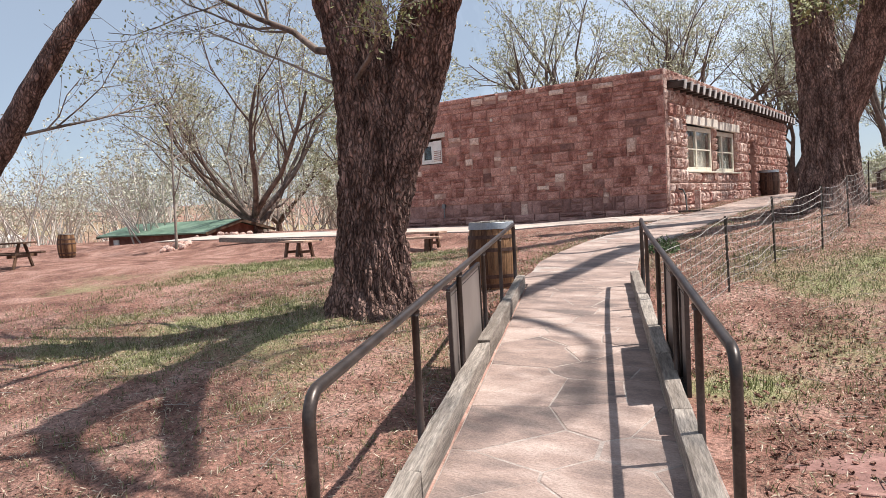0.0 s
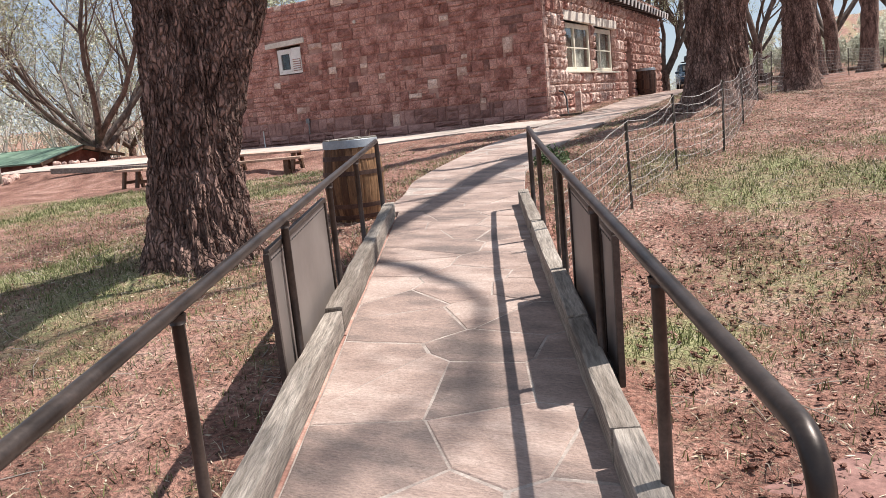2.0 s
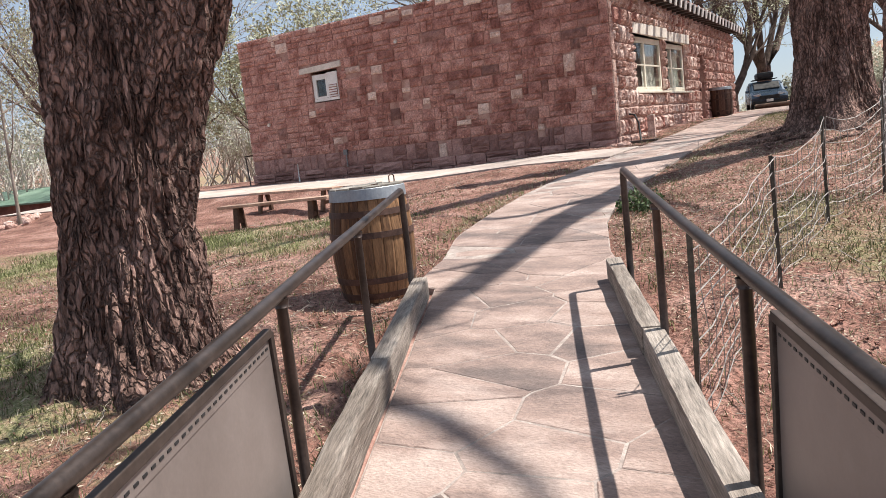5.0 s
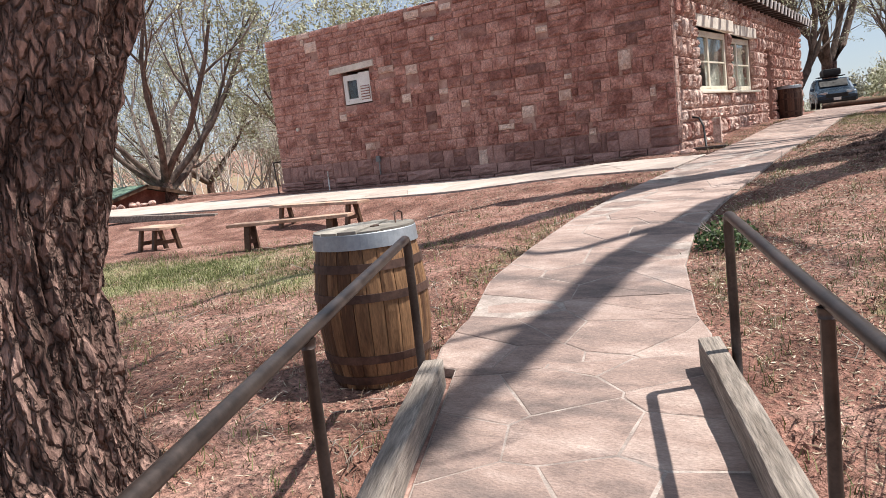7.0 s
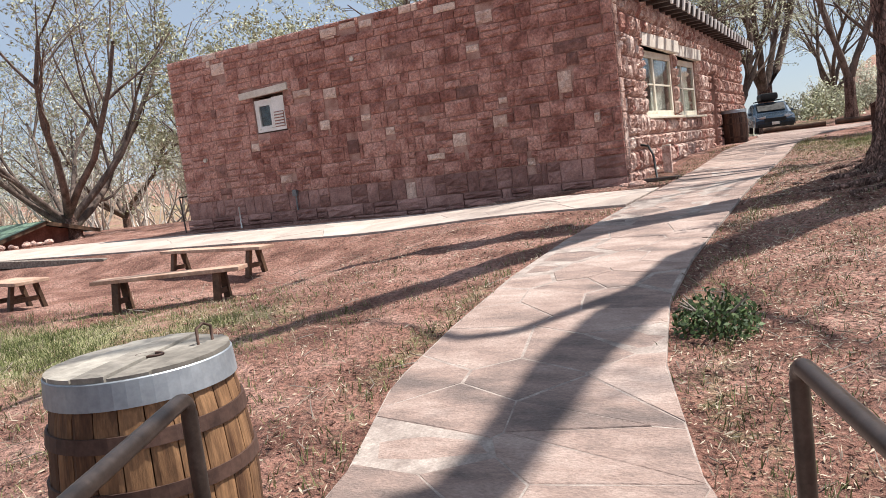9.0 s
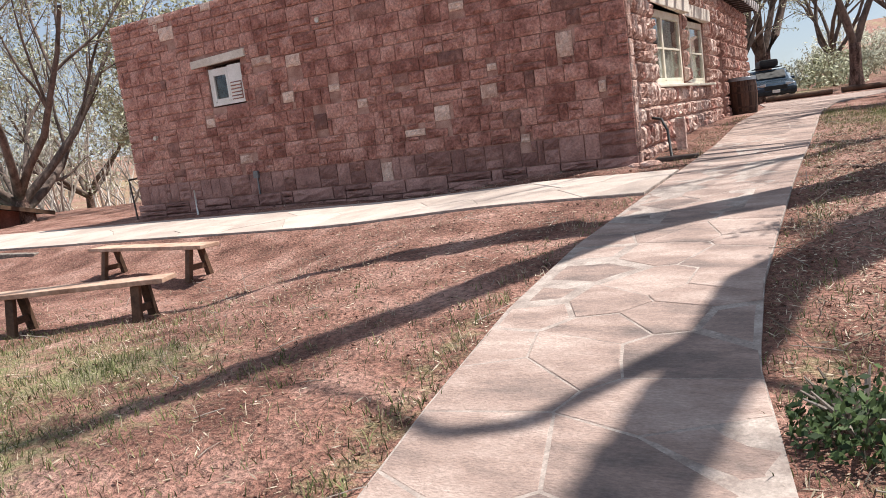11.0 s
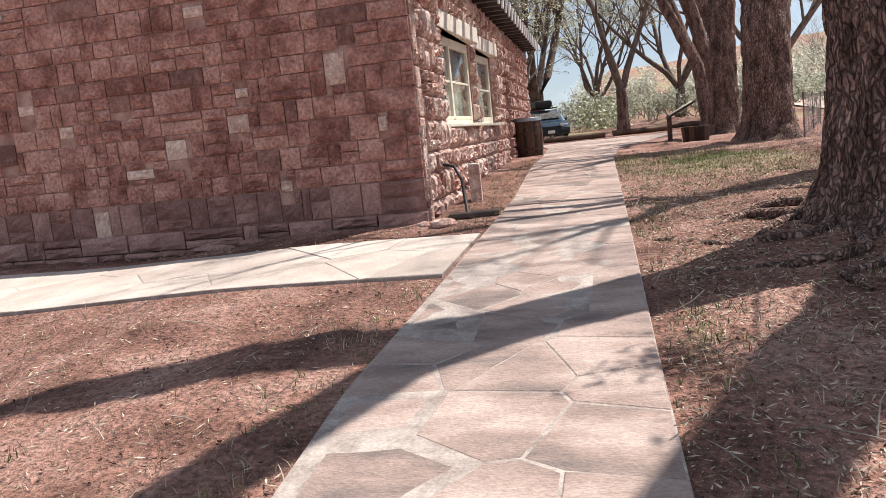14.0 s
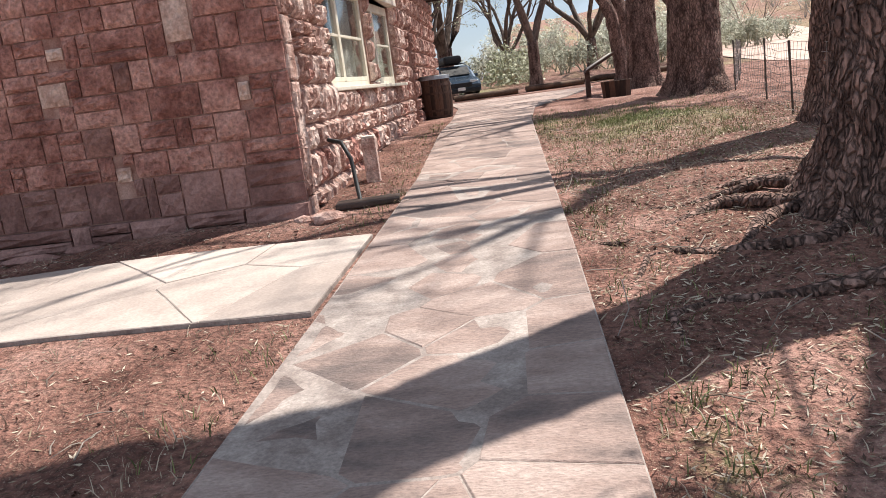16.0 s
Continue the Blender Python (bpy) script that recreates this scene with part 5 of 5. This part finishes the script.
def car(m):
    """A hatchback with a roof box, nose to the viewer (local -y)."""
    t = thing("parked_car", "dark steel-blue crossover car with black roof box", "car", m)
    prof = [(-2.1, .35), (-2.15, .62), (-2.0, .82), (-1.1, .98), (-.35, 1.5), (.9, 1.55), (1.75, 1.42), (2.1, .98), (2.12, .40)]
    v, f = [], []
    for x in (-.9, -.78, .78, .9):
        for y, z in prof:
            tuck = 0.16 * max(0, z - .95) / .6
            xx = x * (1 - tuck)
            v.append((xx, y, z - (.04 if abs(x) > .8 else 0)))
    n = len(prof)
    for c in range(3):
        f += [(c * n + i, c * n + i + 1, (c + 1) * n + i + 1, (c + 1) * n + i) for i in range(n - 1)]
        f.append((c * n, (c + 1) * n, (c + 1) * n + n - 1, c * n + n - 1))
    f += [tuple(range(n)), tuple(3 * n + i for i in reversed(range(n)))]
    me = mesh_of("body", v, f, CARBLUE, False)
    body = part("body", me, CARBLUE, t)
    part("windscreen", boxed((1.3, .03, .62), pose(0, -.76, 1.27, -55), .01), BLACK, body, "dark windscreen")
    for s in (-1, 1):
        part("headlight", boxed((.42, .10, .14), pose(s * .62, -2.04, .74, 0, s * 8, s * 12), .03), CHROME, body, "clear headlight")
        part("mirror", boxed((.2, .1, .13), pose(s * .98, -.62, 1.02), .03), CARBLUE, body)
        part("side_window", boxed((.02, 1.9, .36), pose(s * .80, .35, 1.22, 0, s * -9), .01), BLACK, body)
        for y in (-1.3, 1.3):
            w = Shape()
            w.tube([(s * .72, y, .33), (s * .90, y, .33)], [.33, .33], 20)
            wh = part("wheel", w.mesh("wheel", BLACK), BLACK, t)
            w = Shape()
            w.tube([(s * .895, y, .33), (s * .91, y, .33)], [.2, .18], 14)
            part("rim", w.mesh("rim", CHROME), CHROME, wh)
    part("grille", boxed((1.0, .06, .2), pose(0, -2.13, .62), .02), BLACK, body)
    part("bumper", boxed((1.7, .14, .2), pose(0, -2.12, .38), .05), BLACK, body)
    part("number_plate", boxed((.34, .02, .14), pose(0, -2.2, .45), .005), WHITE, body)
    for y in (-.1, .8):
        part("roof_bar", boxed((1.3, .05, .05), pose(0, y, 1.62), .01), BLACK, t)
    part("roof_box", boxed((.85, 1.7, .36), pose(0, .35, 1.82), .12), BLACK, t, "black roof box")


car(pose(-8.8, 51.5, ground_z(-8.8, 51.5), 0, 0, 14))

# pale dirt road beyond the fence
rv, rf_ = [], []
for i in range(111):
    y = -60 + i * 2.0
    for x in (2.6 + (y - 14) * .035, 5 + (y - 14) * .06, 9 + (y - 14) * .09):
        rv.append((x, y, ground_z(x, y) + .03 + .2 * smoothstep(40, 80, y)))
rf_ = [(i * 3 + k, i * 3 + k + 1, i * 3 + k + 4, i * 3 + k + 3) for i in range(110) for k in range(2)]
tagged(new("road", mesh_of("road", rv, rf_, ROAD, True)), "pale pink dirt road beyond the fence", "road", kind="structure")

# flat rock ledge beside the ramp, exposed roots by the second cottonwood
lr = new("flat_rock", slab_mesh([(-.62, -.12), (-.2, -.42), (.5, -.38), (.9, .05), (.55, .42), (-.25, .3)], lambda a, b, h: Vector((-.45 + a, 5.0 + b, ground_z(-.45 + a, 5.0 + b) + .015 + h + .03 * a)), .005, .2, random.Random(5), STONE_BASE))
tagged(lr, "flat red sandstone slab half sunk in the earth", "rock")
R = random.Random(97)
for a0, ln in ((200, 1.5), (225, 1.9), (165, 1.6), (185, 1.3), (140, 1.5), (250, 1.4), (120, 1.2), (280, 1.3)):
    a = radians(a0)
    s = Shape()
    pts, rad = [], []
    for k in range(9):
        d = .45 + ln * k / 8
        aa = a + .22 * math.sin(k * .9 + a0)
        x, y = -2.97 + d * math.cos(aa), 18.6 + d * math.sin(aa)
        pts.append((x, y, ground_z(x, y) + .06 * (1 - k / 8) - .02 * (k / 8) + .02 * math.sin(k * 2)))
        rad.append(.055 * (1 - k / 9) + .012)
    s.tube(pts, rad, 8, False)
    rt = thing("tree_root", "gnarled bare root spreading over the earth", "tree root", group="bare roots")
    part("root", s.mesh("root", BARK, True), BARK, rt)

# ---------------------------------------------------------------- grass, straw and fallen twigs
def scatter(name, label, count, blade, mat, seed, want, lo, hi, width, box_):
    R = random.Random(seed)
    v, f = [], []
    made = tries = 0
    while made < count and tries < count * 12:
        tries += 1
        x, y = R.uniform(box_[0], box_[1]), R.uniform(box_[2], box_[3])
        if R.random() > want(x, y):
            continue
        lx, rx = path_x(y)
        if (y > 9.3 and lx - .02 < x < rx + .02) or (y > 17.9 and y < 19.95 and x < -6.5) or (y > 21 and x < -7.4):
            continue
        d = Vector((x, y, 0)) - O_R
        if -13 < d.dot(U_R) < .3 and -.2 < d.dot(V_R) < 1.65:
            continue
        z = ground_z(x, y) + .045 * wobble(x, y, .8) + .022 * wobble(x, y, 3.1, 5) + .012 * wobble(x, y, 8.3, 9)
        for _ in range(blade):
            px, py = x + R.gauss(0, .03), y + R.gauss(0, .03)
            a, h = R.uniform(0, 6.283), R.uniform(lo, hi)
            bend = Vector((R.gauss(0, .5), R.gauss(0, .5), 0)) * h
            w = Vector((math.cos(a), math.sin(a), 0)) * width
            p = Vector((px, py, z - .01))
            i = len(v)
            v += [p - w, p + w, p + bend * .4 + Vector((0, 0, h * .65)) + w * .6, p + bend * .4 + Vector((0, 0, h * .65)) - w * .6, p + bend + Vector((0, 0, h))]
            f += [(i, i + 1, i + 2, i + 3), (i + 3, i + 2, i + 4)]
        made += 1
    t = new(name, mesh_of(name, v, f, mat))
    return tagged(t, label, "grass", kind="stuff")


near = (-14, 3, 1, 30)
scatter("grass", "thin green spring grass", 22000, 4, GRASS, 101, lambda x, y: grassy(x, y) ** 1.6, .025, .085, .0035, near)
scatter("dry_grass", "dry straw-coloured grass", 9000, 4, STRAW, 102, lambda x, y: .10 + 1.2 * grassy(x, y), .02, .08, .003, near)
scatter("grass_clump", "taller green grass clumps", 420, 12, GRASS, 103, lambda x, y: max(0, grassy(x, y) - .55) * 2 * (wobble(x, y, 1.6, 8) > .1), .09, .2, .004, near)


def litter(name, label, count, mat, seed, lo, hi, r, box_):
    """Straws and dead leaves lying on the earth."""
    R = random.Random(seed)
    s = Shape()
    for _ in range(count):
        x, y = R.uniform(box_[0], box_[1]), R.uniform(box_[2], box_[3])
        lx, rx = path_x(y)
        if x < -6.6 and y > 10.5 and R.random() < .6:
            continue
        if (y > 9.3 and lx - .02 < x < rx + .02) or (y > 17.9 and y < 19.95 and x < -6.5) or (y > 21 and x < -7.4):
            continue
        d = Vector((x, y, 0)) - O_R
        if -13 < d.dot(U_R) < .3 and -.25 < d.dot(V_R) < 1.7:
            continue
        z = ground_z(x, y) + .045 * wobble(x, y, .8) + .022 * wobble(x, y, 3.1, 5) + .012 * wobble(x, y, 8.3, 9)
        a, ln = R.uniform(0, 6.283), R.uniform(lo, hi)
        dv = Vector((math.cos(a), math.sin(a), R.gauss(0, .28))) * ln / 2
        c = Vector((x, y, z + r + .005 + abs(dv.z) * .7))
        if r < .003:
            s.quad(c, dv, Vector((-dv.y, dv.x, R.gauss(0, .5) * ln)).normalized() * R.uniform(.004, .011))
        else:
            k = Vector((R.gauss(0, .1), R.gauss(0, .1), .02)) * ln
            s.tube([c - dv, c + k, c + dv], [r, r * .9, r * .5], 4, False)
    t = new(name, s.mesh(name, mat))
    return tagged(t, label, "litter", kind="stuff")


litter("leaf_litter", "dry fallen leaves and straw on the earth", 75000, STRAW, 111, .02, .07, .001, (-11, 1.0, 2, 26))
litter("dead_leaves", "dark curled dead leaves on the earth", 80000, DEADLEAF, 114, .015, .05, .001, (-9, 1.0, 2, 26))
litter("straw_mat", "straw lying east of the path", 30000, STRAW, 115, .015, .05, .001, (-5.2, -1.5, 9, 26))
litter("clods_heap", "red clods beside the ramp", 1200, EARTH, 116, .02, .05, .012, (-2.4, 1.0, 3.5, 9.5))
litter("fallen_twigs", "small grey fallen twigs on the earth", 2200, TWIG, 112, .06, .34, .0035, (-12, 1.5, 1, 28))
litter("clods", "small red clods and pebbles", 5000, EARTH, 113, .012, .035, .008, (-12, 1.5, 1, 26))


# ---------------------------------------------------------------- stones of the walls, flags of the paths
# odd stones set among the blocks: place along, height, width, height of the stone
PALE = [(-10.69, 2.28, 0.30, 0.26), (-11.26, 2.01, 0.41, 0.13), (-13.66, 3.62, 0.35, 0.23), (-12.82, 3.00, 0.25, 0.14), (-14.41, 3.73, 0.49, 0.17), (-9.68, 2.89, 0.18, 0.12), (-10.19, 3.94, 0.28, 0.14), (-9.88, 4.47, 0.35, 0.24), (-16.76, 4.64, 0.42, 0.27), (-8.43, 3.04, 0.27, 0.39), (-11.94, 1.37, 0.24, 0.41), (-12.54, 4.86, 0.33, 0.15), (-12.99, 4.91, 0.42, 0.13), (-15.95, 2.74, 0.24, 0.18), (-7.90, 2.33, 0.12, 0.18), (-9.24, 1.69, 0.16, 0.15), (-15.18, 1.94, 0.33, 0.17), (-13.89, 2.98, 0.27, 0.21), (-12.26, 2.65, 0.22, 0.16), (-13.49, 4.86, 0.44, 0.18), (-9.78, 2.52, 0.30, 0.23)]
DARK = [(-11.86, 4.19, 0.68, 0.26), (-8.25, 3.42, 0.21, 0.23), (-13.23, 2.44, 0.29, 0.30), (-17.06, 1.83, 0.36, 0.16), (-14.54, 3.06, 0.28, 0.26), (-11.41, 2.94, 0.31, 0.22)]


def lay(wall, stones, units, frame_of, depth, mats, pick, near_key, cap_n, rnd, gap, tilt=0.5):
    """Sets stones into a wall: the nearest as pieces of their own, the rest joined."""
    order = sorted(stones, key=near_key)
    cache, rest = {}, {}
    for i, (a, z, w, h) in enumerate(order):
        mat = pick(a, z, rnd, w, h)
        k = rnd.randrange(len(units))
        d = depth * rnd.uniform(.85, 1.25)
        m = frame_of(a, z) @ pose(0, 0, 0, 0, rnd.uniform(-tilt, tilt), 0) @ Matrix.Diagonal((max(.03, w - gap), d, max(.03, h - gap), 1))
        if i < cap_n:
            if (k, mat.name) not in cache:
                cache[k, mat.name] = mesh_of("stone", *units[k], mat)
            part("stone", cache[k, mat.name], mat, wall, m=m)
        else:
            v, f = rest.setdefault(mat.name, ([], []))
            n = len(v)
            v += [m @ Vector(q) for q in units[k][0]]
            f += [tuple(n + j for j in q) for q in units[k][1]]
    for name, (v, f) in rest.items():
        o = part("stones", mesh_of("stones", v, f, bpy.data.materials[name]), None, wall)
        tagged(o, kind="stuff")


rnd = random.Random(201)
blocks, rocks = stone_units("block", rnd), stone_units("rock", rnd)
st = courses(B_X0, B_X1, 1.24, 4.72, rnd, .20, .33, .24, .62, first=.40)
st += courses(B_X0, B_X1, 4.72, 5.03, rnd, .15, .16, .22, .5)
st = free_of(st, [(SW[0], SW[1], SW[2], SW[3]), (-16.2, -14.78, SW[3], SW[3] + .15)] + [(a - w / 2, a + w / 2, z - h / 2, z + h / 2) for a, z, w, h in PALE + DARK])
st += PALE + DARK


def pick_south(a, z, r, w, h):
    if z < 1.66:
        return STONE_PALE if (a, z, w, h) in PALE else (STONE_BASE if r.random() < .94 else STONE_DARK)
    if (a, z, w, h) in PALE:
        return STONE_PALE
    if (a, z, w, h) in DARK:
        return STONE_DARK
    if z > 4.7 and r.random() < .22:
        return STONE_PALE
    v = r.random()
    return STONE_DARK if v < .03 else STONE


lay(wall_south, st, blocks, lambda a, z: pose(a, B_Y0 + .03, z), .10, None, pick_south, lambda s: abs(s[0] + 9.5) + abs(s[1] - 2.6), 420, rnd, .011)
base = courses(B_X0 - .03, B_X1 + .02, .75, 1.24, rnd, .24, .25, .5, 1.1)
lay(wall_south, base, blocks, lambda a, z: pose(a, B_Y0 - .03, z), .14, None, lambda a, z, r, w, h: STONE_BASE, lambda s: abs(s[0] + 9), 60, rnd, .012)
st = courses(B_Y0 + .02, B_Y1, .9, 4.52, rnd, .26, .42, .18, .5) + courses(B_Y0 + .02, B_Y1, 4.76, 5.06, rnd, .14, .2, .2, .45)
st = free_of(st, [(a, b, SILL, HEAD) for a, b in WINS] + [(a - .17, b + .17, HEAD, HEAD + .27) for a, b in WINS] + [DOOR])
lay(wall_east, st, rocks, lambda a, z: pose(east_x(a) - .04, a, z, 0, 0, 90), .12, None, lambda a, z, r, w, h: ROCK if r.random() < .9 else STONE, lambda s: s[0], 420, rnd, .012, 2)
# corner stones, squared on both faces
cz = .95
while cz < 5.0:
    h = min(rnd.uniform(.24, .36), 5.05 - cz)
    part("quoin", boxed((.16, .24, h - .015), pose(B_X1 - .065, B_Y0 + .17, cz + h / 2), .02), ROCK, wall_east)
    cz += h


def pave(bed, place, length, width, across, step, near_s, cap_n, seed, material, gap=.006):
    R = random.Random(seed)
    polys = cells(length, width, across, step, R)
    polys.sort(key=lambda p: abs(sum(q[0] for q in p) / len(p) - near_s))
    joined = ([], [])
    for i, p in enumerate(polys):
        me = slab_mesh(p, place, gap, .02, R, material)
        if i < cap_n:
            part("flagstone", me, material, bed)
        else:
            n = len(joined[0])
            joined[0].extend([v.co.copy() for v in me.vertices])
            joined[1].extend([tuple(n + j for j in q.vertices) for q in me.polygons])
            bpy.data.meshes.remove(me)
    if joined[0]:
        tagged(part("flagstones", mesh_of("flagstones", *joined, material), material, bed), kind="stuff")


pave(path_bed, on_path, 32, 1.5, 3, .5, 4, 140, 301, FLAG)
pave(ramp_bed, on_ramp, 13.75, 1.40, 3, .52, 8, 80, 302, FLAG)
pave(walk_bed, on_walk, 20, 1.85, 2, .8, 2, 60, 303, CONCRETE)
